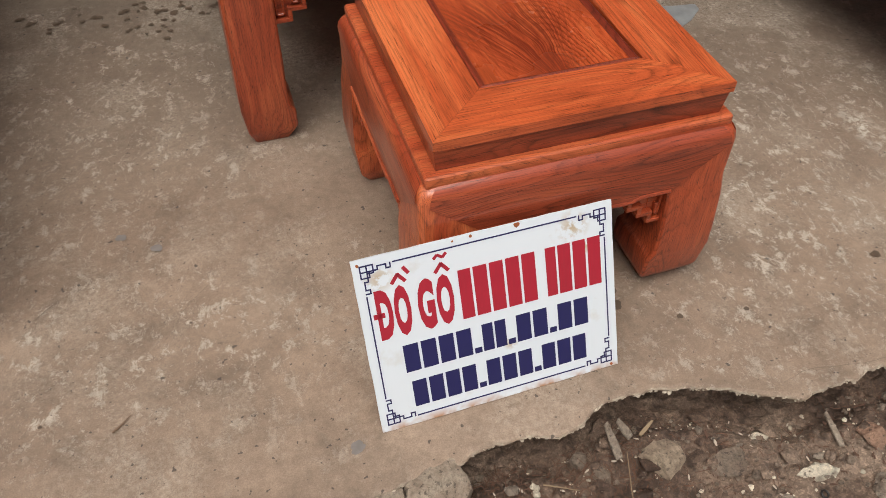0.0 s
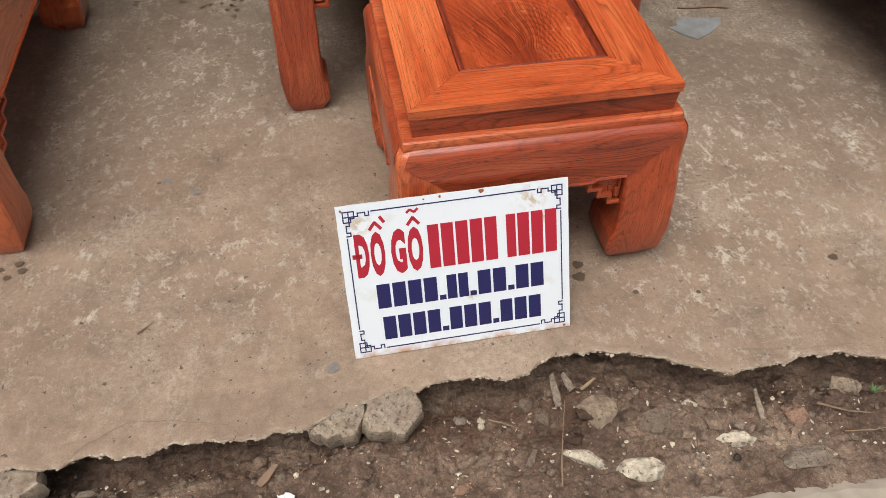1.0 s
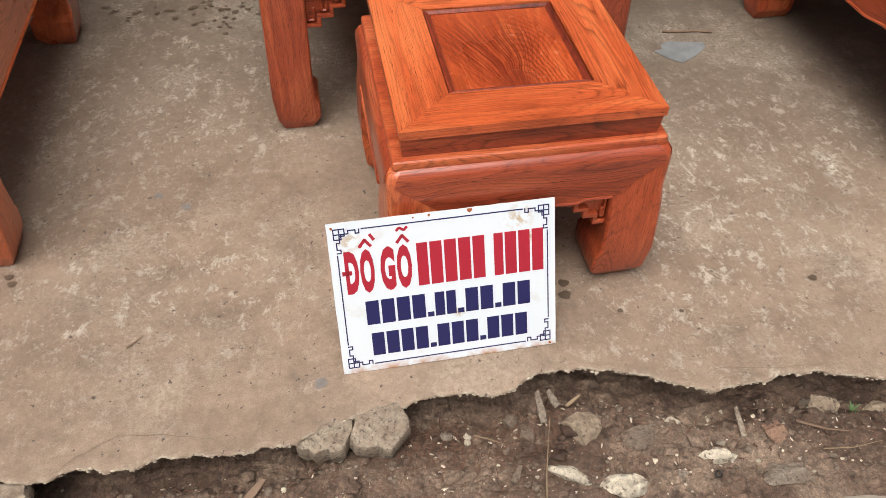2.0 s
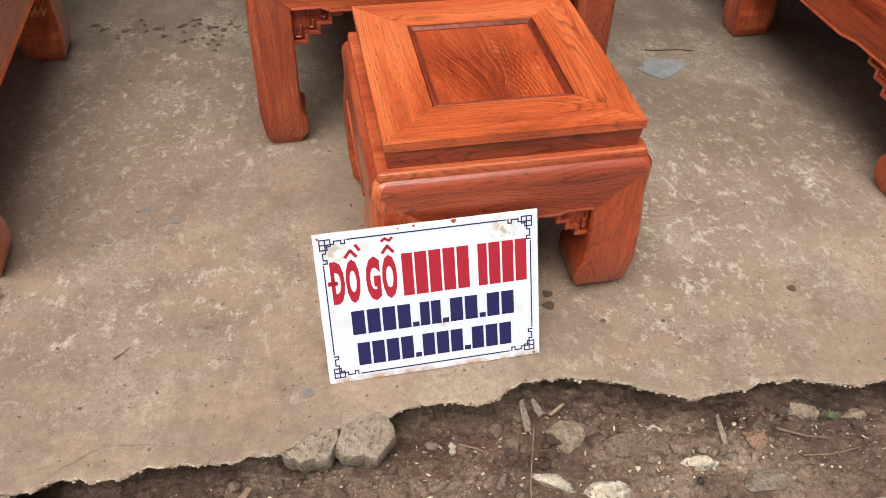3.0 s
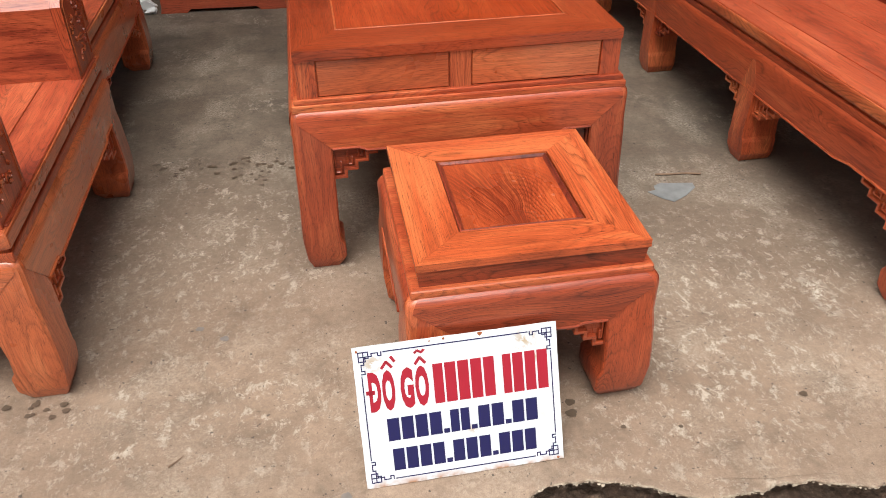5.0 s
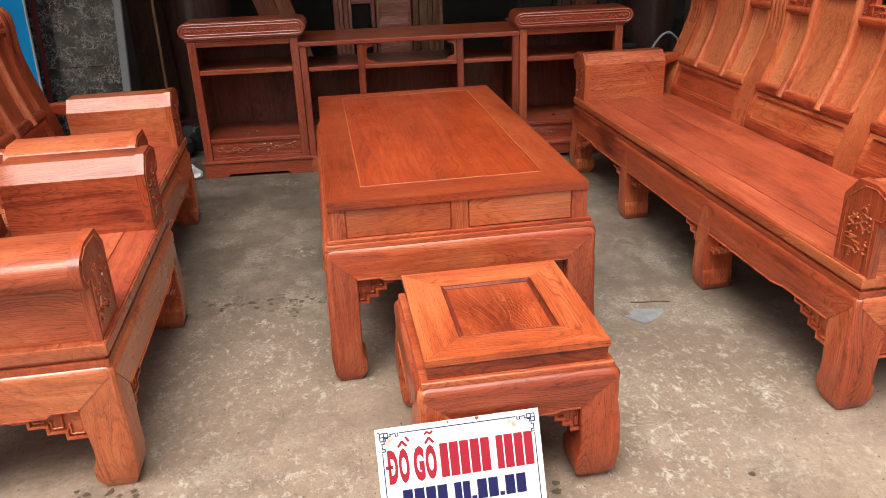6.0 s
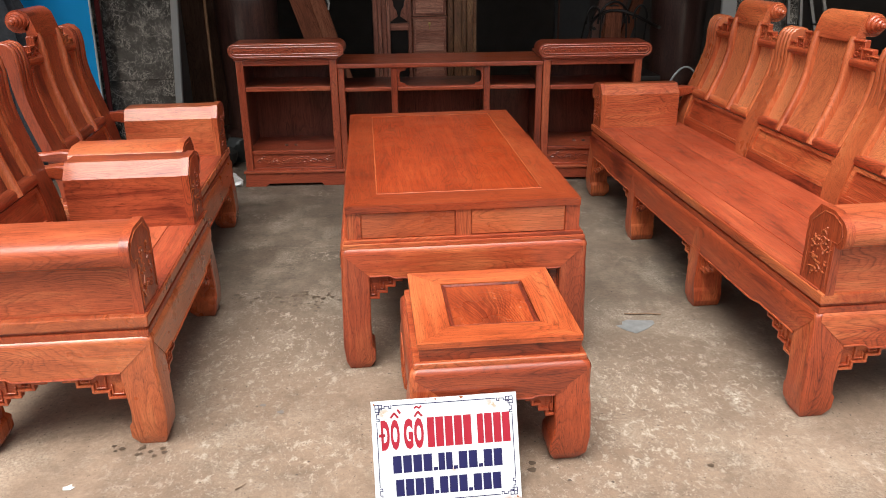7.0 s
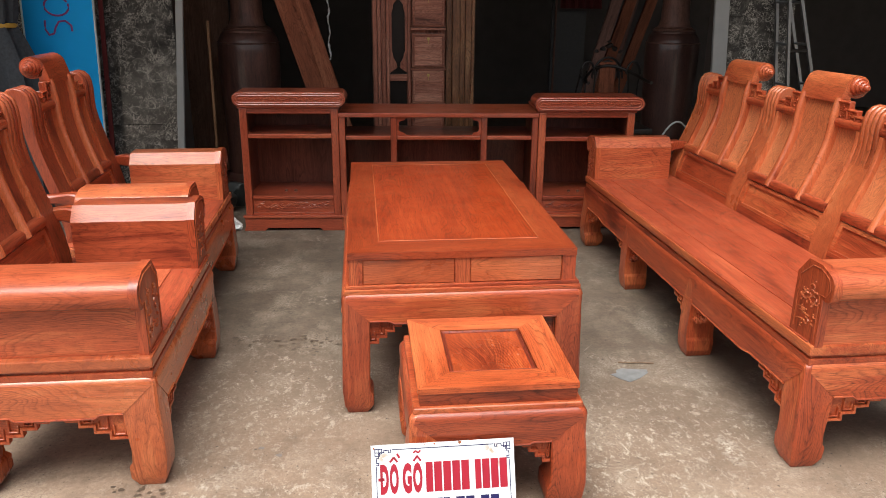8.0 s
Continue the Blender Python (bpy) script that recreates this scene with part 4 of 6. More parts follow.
# ---- low cabinet along the shop front ----
def tower(name, m, W=0.615, D=0.42):
    t = thing(name, m, "reddish wooden cabinet end unit with open niches and scroll top", "cabinet", "units of the low cabinet")
    f = 0.045
    part("foot_rail", prism([(0.0, 0.0), (0.13, 0.0), (0.15, 0.018), (W - 0.15, 0.018), (W - 0.13, 0.0), (W, 0.0), (W - 0.008, 0.03), (W - 0.008, 0.095), (0.008, 0.095), (0.008, 0.03)], 1, -0.012, 0.03, bev=0.003), cab_x, t)
    part("plinth_moulding", block(-0.002, W + 0.002, -0.020, 0.02, 0.084, 0.100, 0.005, 2), cab_x, t)
    for x0 in (0.0, W - 0.03):
        part("side_foot", block(x0, x0 + 0.03, 0.03, D, 0, 0.095), cab_x, t)
    for x0 in (0.014, W - 0.014 - f):
        part("post", block(x0, x0 + f, 0.0, 0.04, 0.09, 0.772, 0.005, 2), cab_z, t)
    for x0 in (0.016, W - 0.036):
        part("side_panel", block(x0, x0 + 0.02, 0.02, D, 0.09, 0.772), lining_shaded_z, t)
    part("back_panel", block(0.03, W - 0.03, D - 0.02, D, 0.09, 0.772), lining_shaded_z, t)
    for z0, z1 in ((0.20, 0.225), (0.588, 0.616), (0.74, 0.785), (0.09, 0.115)):
        part("rail", block(0.014 + f, W - 0.014 - f, 0.004, 0.034, z0, z1, 0.005, 2), cab_x, t)
    for z0 in (0.205, 0.592):
        part("shelf", block(0.036, W - 0.036, 0.03, D - 0.02, z0, z0 + 0.016), cab_x, t)
    part("carved_board", block(0.06, W - 0.06, 0.014, 0.034, 0.115, 0.20, 0.002), cab_x, t)
    bm = bmesh.new()
    rnd = random.Random(8)
    for k in range(26):
        x, z, a0 = 0.085 + (W - 0.17) * (k + 0.5) / 26, 0.157 + rnd.uniform(-0.018, 0.018), rnd.uniform(0, 6.28)
        r = rnd.uniform(0.010, 0.017)
        tube([(x + r * (1 - 0.13 * i) * math.cos(a0 + i * 0.8), 0.013, z + 0.75 * r * (1 - 0.13 * i) * math.sin(a0 + i * 0.8)) for i in range(6)], 0.0038, 5, bm)
    tube([(0.08 + (W - 0.16) * i / 30, 0.012, 0.157 + 0.014 * math.sin(i * 1.05)) for i in range(31)], 0.0040, 5, bm)
    part("carved_vine", bm, cab_x, t, "carved vine relief", smooth=True)
    part("top_board", block(0.006, W - 0.006, -0.004, D, 0.772, 0.790), cab_x, t)
    # scroll slab: rounded ends, running front to back
    x0, x1, zc, r = -0.018, W + 0.034, 0.831, 0.044
    pts = [(x1 - r + r * math.cos(radians(a)), zc + r * math.sin(radians(a))) for a in range(-90, 91, 18)] + [(x0 + r + r * math.cos(radians(a)), zc + r * math.sin(radians(a))) for a in range(90, 271, 18)]
    slab = part("scroll_top", prism(pts, 1, -0.022, D - 0.24, bev=0.003), cab_x, t, "scroll top with a carved front", smooth=True)
    bm = bmesh.new()
    for k, rad in ((0, 0.034), (1, 0.020)):
        line = [(x1 - r + rad * math.cos(radians(a)), -0.023, zc + rad * math.sin(radians(a))) for a in range(-90, 91, 18)] + [(x0 + r + rad * math.cos(radians(a)), -0.023, zc + rad * math.sin(radians(a))) for a in range(90, 271, 18)]
        tube(line + line[:1], 0.0042, 6, bm)
    rnd = random.Random(3)
    for k in range(34):
        x = x0 + r + (x1 - x0 - 2 * r) * k / 33
        tube([(x - 0.009, -0.0215, zc + rnd.uniform(-0.012, 0.012)), (x, -0.024, zc + rnd.uniform(-0.012, 0.012)), (x + 0.009, -0.0215, zc + rnd.uniform(-0.012, 0.012))], 0.004, 5, bm)
    part("carved_band", bm, cab_x, slab, smooth=True)
    for x in (0.25, 0.31):
        part("screw_block", lathe([(0.011, 0.221), (0.011, 0.228), (0.006, 0.232)], 10, None, (W * 0.45 + (x - 0.28), 0.14)), dark_x, t)
    return t


def centre_unit(m, W=1.225, D=0.42):
    t = thing("cabinet", m, "low open media cabinet with a lobed cut-out rail", "cabinet", "units of the low cabinet")
    part("foot_rail", block(0.0, W, -0.01, 0.03, 0.0, 0.095), cab_x, t)
    posts = ((0.0, 0.04), (0.315, 0.355), (W - 0.355, W - 0.315), (W - 0.04, W))
    for a, b in posts:
        part("post", block(a + 0.001, b - 0.001, 0.0, 0.036, 0.09, 0.738, 0.005, 2), cab_z, t)
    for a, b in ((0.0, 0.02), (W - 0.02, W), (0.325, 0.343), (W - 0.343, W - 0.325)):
        part("side_panel", block(a + 0.002, b - 0.002, 0.03, D, 0.09, 0.738), lining_shaded_z, t)
    part("back_panel", block(0.02, W - 0.02, D - 0.018, D, 0.09, 0.60), lining_shaded_z, t)
    for (a, b) in zip([p[1] for p in posts], [p[0] for p in posts[1:]]):
        part("rail", block(a, b, 0.003, 0.034, 0.588, 0.612, 0.005, 2), cab_x, t)
        part("rail", block(a, b, 0.003, 0.034, 0.20, 0.225, 0.005, 2), cab_x, t)
        part("drawer", block(a + 0.003, b - 0.003, 0.012, 0.034, 0.098, 0.198, 0.003), cab_x, t)
    part("shelf", block(0.02, W - 0.02, 0.03, D - 0.02, 0.592, 0.608), cab_x, t)
    part("shelf", block(0.02, W - 0.02, 0.03, D - 0.02, 0.205, 0.221), cab_x, t)
    part("top_board", block(-0.001, W + 0.001, -0.012, D, 0.730, 0.757, 0.006, 2), cab_x, t)
    # board with a lobed opening
    a, b, z0, z1 = 0.355, W - 0.355, 0.612, 0.730
    c, zc = (a + b) / 2, (z0 + z1) / 2
    bm = bmesh.new()
    hole = []
    for i in range(48):
        q = 2 * math.pi * i / 48
        sx, sz = math.copysign(abs(math.cos(q)) ** 0.35, math.cos(q)), math.copysign(abs(math.sin(q)) ** 0.5, math.sin(q))
        notch = 1 - 0.09 * math.exp(-((abs(math.cos(q)) - 0.80) / 0.10) ** 2)
        hole.append((c + 0.246 * sx * notch, zc + 0.0565 * sz * notch))
    rim = []
    for x, z in hole:
        dx, dz = (x - c) / ((b - a) / 2), (z - zc) / ((z1 - z0) / 2)
        k = max(abs(dx), abs(dz))
        rim.append((c + (x - c) / k, zc + (z - zc) / k))
    loft([[(x, y, z) for x, z in pts] for pts, y in ((hole, 0.008), (rim, 0.008), (rim, 0.026), (hole, 0.026), (hole, 0.008))], caps=False, bm=bm)
    part("fret_board", bm, cab_x, t, "board with a lobed cut-out")
    return t


CAB_M = pose(-0.735, 3.800, 0, 0, 0, -3.5)
tower("end_cabinet", CAB_M @ pose(0.008, 0, 0), 0.627)
centre_unit(CAB_M @ pose(0.622, 0.004, 0) @ Matrix.Diagonal((1.009, 1, 0.985, 1)))
tower("end_cabinet", CAB_M @ pose(1.846, 0, 0) @ Matrix.Diagonal((1, 1, 0.97, 1)), 0.627)


# ---- sign leaning on the stool ----
def letters(text, x0, x1, y0, y1, z):
    cu = bpy.data.curves.new("letters", "FONT")
    cu.body, cu.offset, cu.resolution_u = text, 0.055, 3
    ob = new("letters", cu)
    bpy.context.view_layer.update()
    me = bpy.data.meshes.new_from_object(ob.evaluated_get(bpy.context.evaluated_depsgraph_get()))
    bpy.data.objects.remove(ob)
    bpy.data.curves.remove(cu)
    bm = bmesh.new()
    bm.from_mesh(me)
    bpy.data.meshes.remove(me)
    xs, ys = [v.co.x for v in bm.verts], [v.co.y for v in bm.verts]
    for v in bm.verts:
        v.co = Vector((x0 + (v.co.x - min(xs)) / (max(xs) - min(xs)) * (x1 - x0), y0 + (v.co.y - min(ys)) / (max(ys) - min(ys)) * (y1 - y0), z))
    return bm


def build_sign():
    s = thing("sign_board", pose(0.2325, 0.7305, 0.002, 66.0, 0, 0.8), "white enamelled metal sign leaning on the stool, rust at edges", "sign")
    w, h, t = 0.200, 0.290, 0.003
    rnd = random.Random(2)
    bm = bmesh.new()
    rim = []
    for x, y, n, dx, dy in ((-w, 0, 20, 1, 0), (w, 0, 14, 0, 1), (w, h, 20, -1, 0), (-w, h, 14, 0, -1)):
        length = 2 * w if dx else h
        for i in range(n):
            rim.append((x + dx * length * i / n + rnd.uniform(-4e-4, 4e-4), y + dy * length * i / n + rnd.uniform(-4e-4, 4e-4)))
    prism(rim, 2, -t, 0, bm)
    plate = part("plate", bm, enamel_mat, s)
    z = 0.0005

    def strip(bm, x0, y0, x1, y1, wd=0.0021):
        add_box(bm, min(x0, x1) - wd / 2, max(x0, x1) + wd / 2, min(y0, y1) - wd / 2, max(y0, y1) + wd / 2, 0.0, z)
    bm = bmesh.new()
    m, e = 0.014, 0.045
    for y in (m, h - m):
        strip(bm, -w + m + e, y, w - m - e, y)
    for x in (-w + m, w - m):
        strip(bm, x, m + e, x, h - m - e)
    part("border_line", bm, navy, s)
    u = 0.0062
    for sx in (-1, 1):
        for sy in (-1, 1):
            bm = bmesh.new()

            def q(a, b, c, d):
                x0, y0 = sx * (w - m + 0.003), (m - 0.003 if sy < 0 else h - m + 0.003)
                strip(bm, x0 - sx * a * u, y0 - sy * b * u, x0 - sx * c * u, y0 - sy * d * u)
            # an interlaced key pattern
            for a, b, c, d in ((0, 0, 3, 0), (3, 0, 3, 2), (1.5, 2, 3, 2), (0, 0, 0, 3), (0, 3, 2, 3), (2, 1.5, 2, 3), (1.5, 0, 1.5, 4), (0, 1.5, 4, 1.5),
                               (4, 1.5, 4, 0.6), (4, 0.6, 6, 0.6), (6, 0.6, 6, 1.6), (6, 1.6, 7, 1.6), (7, 1.6, 7, 0.5), (1.5, 4, 0.6, 4), (0.6, 4, 0.6, 6), (0.6, 6, 1.6, 6), (1.6, 6, 1.6, 7), (1.6, 7, 0.5, 7)):
                q(a, b, c, d)
            part("corner_key", bm, navy, s)
    X = lambda f: -w + 2 * w * f
    Y = lambda f: h * (1 - f)

    def stroke(bm, x0, y0, x1, y1, wd):
        a, b = Vector((X(x0), Y(y0))), Vector((X(x1), Y(y1)))
        n = (b - a).normalized().orthogonal() * wd / 2
        prism([tuple(a + n), tuple(b + n), tuple(b - n), tuple(a - n)], 2, 0.0, z, bm)

    def hat(bm, x):
        stroke(bm, x - 0.026, 0.166, x + 0.002, 0.118, 0.0055)
        stroke(bm, x + 0.026, 0.166, x - 0.002, 0.118, 0.0055)
    d = letters("D", X(0.060), X(0.118), Y(0.46), Y(0.182), z)
    stroke(d, 0.046, 0.322, 0.088, 0.322, 0.008)
    part("lettering", d, crimson, s, "red capital letter with a crossed stem")
    d = letters("O", X(0.124), X(0.186), Y(0.464), Y(0.178), z)
    hat(d, 0.155)
    stroke(d, 0.178, 0.088, 0.196, 0.128, 0.0055)
    part("lettering", d, crimson, s, "red capital letter with accents")
    part("lettering", letters("G", X(0.212), X(0.276), Y(0.464), Y(0.178), z), crimson, s, "red capital letter")
    d = letters("O", X(0.284), X(0.350), Y(0.464), Y(0.178), z)
    hat(d, 0.317)
    for x0, y0, x1, y1 in ((0.292, 0.090, 0.308, 0.070), (0.306, 0.070, 0.328, 0.090), (0.326, 0.090, 0.342, 0.068)):
        stroke(d, x0, y0, x1, y1, 0.0045)
    part("lettering", d, crimson, s, "red capital letter with accents")

    def bars(x0, x1, y0, y1, units, material, gap=0.16):
        total = sum(units)
        x = x0
        for k in units:
            dx = (x1 - x0) * k / total
            tall = y1 - y0 if k >= 0.6 else (y1 - y0) * 0.2
            part("bar", block(X(x + dx * gap / 2), X(x + dx * (1 - gap / 2)), Y(y1), Y(y1 - tall), 0.0, z, 0), material, s)
            x += dx
    bars(0.370, 0.682, 0.182, 0.460, (0.9, 1, 1, 1, 1), crimson)
    bars(0.715, 0.950, 0.182, 0.460, (0.8, 1, 1, 1), crimson)
    bars(0.125, 0.885, 0.520, 0.680, (1, 1, 1, 1, 0.5, 0.75, 0.75, 0.5, 1, 1, 0.5, 1, 1), navy)
    bars(0.138, 0.868, 0.740, 0.895, (1, 1, 1, 1, 0.5, 1, 1, 1, 0.5, 1, 1, 1), navy)
    rnd = random.Random(8)
    for x, y, r in ((0.62, 0.012, 0.006), (0.44, 0.015, 0.003), (0.97, 0.985, 0.003), (0.02, 0.03, 0.003), (0.37, 0.02, 0.002)):
        pts = [(X(x) + r * rnd.uniform(0.6, 1.2) * math.cos(a), min(h - 0.0008, max(0.0008, Y(y) + r * rnd.uniform(0.5, 1.0) * math.sin(a)))) for a in np.linspace(0, 5.8, 9)]
        part("rust_spot", prism(pts, 2, 0.0, 0.0004), rust_mat, s)


build_sign()


# ---- ground, floor and shop front ----
def slab_edge(x):
    """The broken front edge of the yard's concrete."""
    kx = (-6.0, -0.56, -0.46, -0.44, -0.39, -0.37, -0.28, -0.13, -0.06, -0.02, 0.05, 0.13, 0.17, 0.26, 0.30, 0.34, 0.38, 0.47, 0.53, 0.60, 0.69, 0.735, 0.79, 0.82, 0.92, 1.0, 7.0)
    ky = (0.65, 0.620, 0.602, 0.618, 0.616, 0.601, 0.613, 0.603, 0.606, 0.628, 0.644, 0.650, 0.660, 0.655, 0.641, 0.658, 0.675, 0.674, 0.659, 0.625, 0.583, 0.592, 0.592, 0.603, 0.590, 0.562, 0.50)
    y = float(np.interp(x, kx, ky))
    return y + 0.003 * noise.noise((x * 14.0, 3.1, 0)) + 0.0065 * noise.noise((x * 41.0, 1.7, 0)) + 0.0026 * noise.noise((x * 105.0, 5.7, 0))


def spread(stops):
    """Coordinates in steps: (from, to, step)."""
    xs = []
    for a, b, s in stops:
        n = max(1, round((b - a) / s))
        xs += [a + (b - a) * i / n for i in range(n)]
    return xs + [stops[-1][1]]


XS = spread([(-6.0, -1.4, 0.46), (-1.4, 1.9, 0.0045), (1.9, 7.0, 0.51)])


def build_floor():
    bm = bmesh.new()
    rows = []
    offs = [0.0, 0.006, 0.02, 0.05, 0.12, 0.3, 0.6, 1.2, 2.4, 5.0, 9.0]
    for x in XS:
        e = slab_edge(x)
        jag = 0.010 * noise.noise((x * 30, 9, 2)) + 0.006 * noise.noise((x * 90, 4, 2))
        col = [(x, e + 0.100 + jag * 2, -0.135), (x, e + 0.066 + jag * 2.2, -0.080), (x, e + 0.030 + jag * 2.0, -0.040), (x, e + 0.007 + jag * 0.9, -0.016), (x, e - 0.002, -0.005)]
        col += [(x, e + o, (-0.0016 if o == 0 else 0.0) + (0.0008 * noise.noise((x * 9, o * 9, 0)) if o < 1 and o > 0.01 else 0)) for o in offs]
        rows.append([bm.verts.new(p) for p in col])
    for a, b in zip(rows, rows[1:]):
        for i in range(len(a) - 1):
            bm.faces.new((a[i], b[i], b[i + 1], a[i + 1]))
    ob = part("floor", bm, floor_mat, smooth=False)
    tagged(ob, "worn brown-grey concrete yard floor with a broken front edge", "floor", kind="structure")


build_floor()


def road_edge(x):
    return 0.435 - 0.065 * x + 0.018 * noise.noise((x * 5, 0.3, 7)) + 0.006 * noise.noise((x * 31, 0.3, 7))


def ground_height(x, y):
    h = -0.066 + 0.016 * noise.noise((x * 6, y * 6, 0)) + 0.011 * noise.noise((x * 21, y * 21, 3)) + 0.008 * noise.noise((x * 55, y * 55, 1)) + 0.0055 * noise.noise((x * 120, y * 120, 1))
    h += 0.028 * math.exp(-((x - 0.03) / 0.10) ** 2 - ((y - 0.545) / 0.035) ** 2)
    h -= 0.048 * smooth_step((y - slab_edge(x) + 0.052) / 0.052)
    return h


def build_ground():
    gx = spread([(-200, -20, 45), (-20, -2, 3), (-2, -0.9, 0.1), (-0.9, 1.5, 0.006), (1.5, 3, 0.1), (3, 20, 3), (20, 200, 45)])
    gy = spread([(-200, -20, 45), (-20, -1, 3), (-1, 0.3, 0.1), (0.3, 0.76, 0.0055), (0.76, 4, 0.5), (4, 20, 4), (20, 200, 45)])
    bm = bmesh.new()
    vs = []
    for x in gx:
        col = []
        for y in gy:
            z = ground_height(x, y) if -2 < x < 3 and 0.2 < y < 0.78 else (-0.10 if y > 0.3 else -0.075)
            col.append(bm.verts.new((x, y, z)))
        vs.append(col)
    for a, b in zip(vs, vs[1:]):
        for i in range(len(a) - 1):
            bm.faces.new((a[i], b[i], b[i + 1], a[i + 1]))
    tagged(part("ground", bm, dirt_mat, smooth=True), "bare damp brown earth strewn with grit and rubble", "ground", kind="structure")
    bm = bmesh.new()
    rows = []
    for x in spread([(-150, -2, 30), (-2, -0.6, 0.2), (-0.6, 1.4, 0.012), (1.4, 3, 0.2), (3, 150, 30)]):
        e = road_edge(x) if -2 <= x <= 3 else 0.42
        rows.append([bm.verts.new(p) for p in ((x, e + 0.012, -0.085), (x, e, -0.062), (x, e - 0.02, -0.054), (x, e - 0.15, -0.050), (x, -5, -0.05), (x, -150, -0.05))])
    for a, b in zip(rows, rows[1:]):
        for i in range(len(a) - 1):
            bm.faces.new((a[i], b[i], b[i + 1], a[i + 1]))
    tagged(part("road", bm, road_mat), "pale grey-brown concrete road surface with a crumbled edge", "road", kind="structure")


build_ground()


def structure(name, bm, material, label):
    return tagged(part(name, bm, material), label, name.split("_")[0], kind="structure")


FY = 4.60
street_mat = plain("weathered_render", (0.30, 0.285, 0.26), 0.9, vary=0.3, scale=1.3)
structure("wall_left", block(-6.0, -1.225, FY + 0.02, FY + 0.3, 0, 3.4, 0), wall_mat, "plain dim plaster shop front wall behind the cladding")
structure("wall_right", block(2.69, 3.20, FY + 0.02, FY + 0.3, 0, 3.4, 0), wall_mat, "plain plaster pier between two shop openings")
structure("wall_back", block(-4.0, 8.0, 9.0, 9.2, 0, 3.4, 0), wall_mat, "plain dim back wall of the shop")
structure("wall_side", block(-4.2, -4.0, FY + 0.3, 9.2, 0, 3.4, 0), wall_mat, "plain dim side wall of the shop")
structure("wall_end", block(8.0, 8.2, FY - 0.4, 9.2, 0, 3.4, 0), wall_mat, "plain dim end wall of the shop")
# the part before the shop front is an unseen overhang, added to shade the yard's back
structure("ceiling", block(-6.0, 8.2, FY - 2.4, 9.2, 3.4, 3.55, 0), ceil_mat, "plain dim shop ceiling, extended unseen over the yard to shade it")
# out of view; added to cut the low light from the road side
structure("wall_street", block(-30.0, 30.0, -8.3, -8.0, -0.1, 2.6, 0), street_mat, "plain unseen wall across the road, added to block low sky")
# above the view; added so that less sky reaches the yard's back
structure("wall_upper", block(-6.0, 8.2, FY + 0.02, FY + 0.3, 3.55, 8.0, 0), street_mat, "plain unseen upper wall over the shop, added to block sky")
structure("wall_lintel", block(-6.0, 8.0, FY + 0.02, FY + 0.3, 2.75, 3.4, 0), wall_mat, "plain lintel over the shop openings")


def clad(wall, x0, x1, wd):
    th = 0.75
    for i in range(round((x1 - x0) / wd)):
        for k in range(4):
            a, z = x0 + i * wd, -0.20 + k * th
            part("granite_tile", block(a + 0.0012, a + wd - 0.0012, FY + 0.002, FY + 0.02, max(0.0, z) + 0.0012, z + th - 0.0012, 0.001), granite_mat, wall)


clad(bpy.data.objects["wall_left"], -3.405, -1.225, 0.545)
clad(bpy.data.objects["wall_right"], 2.70, 3.20, 0.50)
structure("trim", block(-0.024, 0.024, -0.03, 0.0, 0, 2.6, 0.004), trim_mat, "grey painted edge strip of the shop opening").matrix_world = pose(-1.278, FY - 0.002, 0, 0, 4.5, 0)
structure("trim", block(-0.054, 0.054, -0.03, 0.0, 0, 2.6, 0.004), trim_mat, "grey painted edge strip of the shop opening").matrix_world = pose(2.715, FY - 0.002, 0, 0, -3.5, 0)


# ---- goods inside the shop ----
def build_pillar(x, y, r, label):
    prof = [(r * 1.08, 0), (r * 1.08, 0.05), (r * 0.92, 0.09), (r * 0.9, 0.3), (r * 0.96, 0.7), (r, 1.0), (r * 0.985, 1.07), (r * 0.90, 1.125), (r * 0.80, 1.15), (r * 0.80, 1.165), (r * 0.70, 1.172),
            (r * 0.72, 1.185), (r * 0.60, 1.20), (r * 0.52, 1.25), (r * 0.50, 1.4), (r * 0.55, 1.7), (r * 0.7, 2.0), (r * 0.72, 2.1), (r * 0.5, 2.15)]
    t = thing("turned_pillar", pose(x, y, 0), label, "pillar", "turned pillars")
    cut = [i for i, q in enumerate(prof) if q[1] == 1.172][0]
    part("shaft", lathe(prof[:cut + 1], 36), pillar_z, t, smooth=True)
    part("neck", lathe(prof[cut:], 36), dark_z, t, "lighter reddish neck", smooth=True)
    bm = bmesh.new()
    for z, k in ((1.172, 0.78), (1.075, 0.995)):
        lathe([(r * k * 0.96, z - 0.007), (r * k + 0.004, z - 0.003), (r * k + 0.004, z + 0.003), (r * k * 0.96, z + 0.007)], 32, bm)
    part("ring", bm, dark_x, t, smooth=True)


def build_plank(x, y, z, tilt, w, t, length, material, label, lean_back=6.0):
    ob = thing("plank", pose(x, y, z, -lean_back, tilt, 0), label, "plank", "planks leaning in the shop")
    part("board", block(-w / 2, w / 2, -t / 2, t / 2, 0, length, 0.003), material, ob)


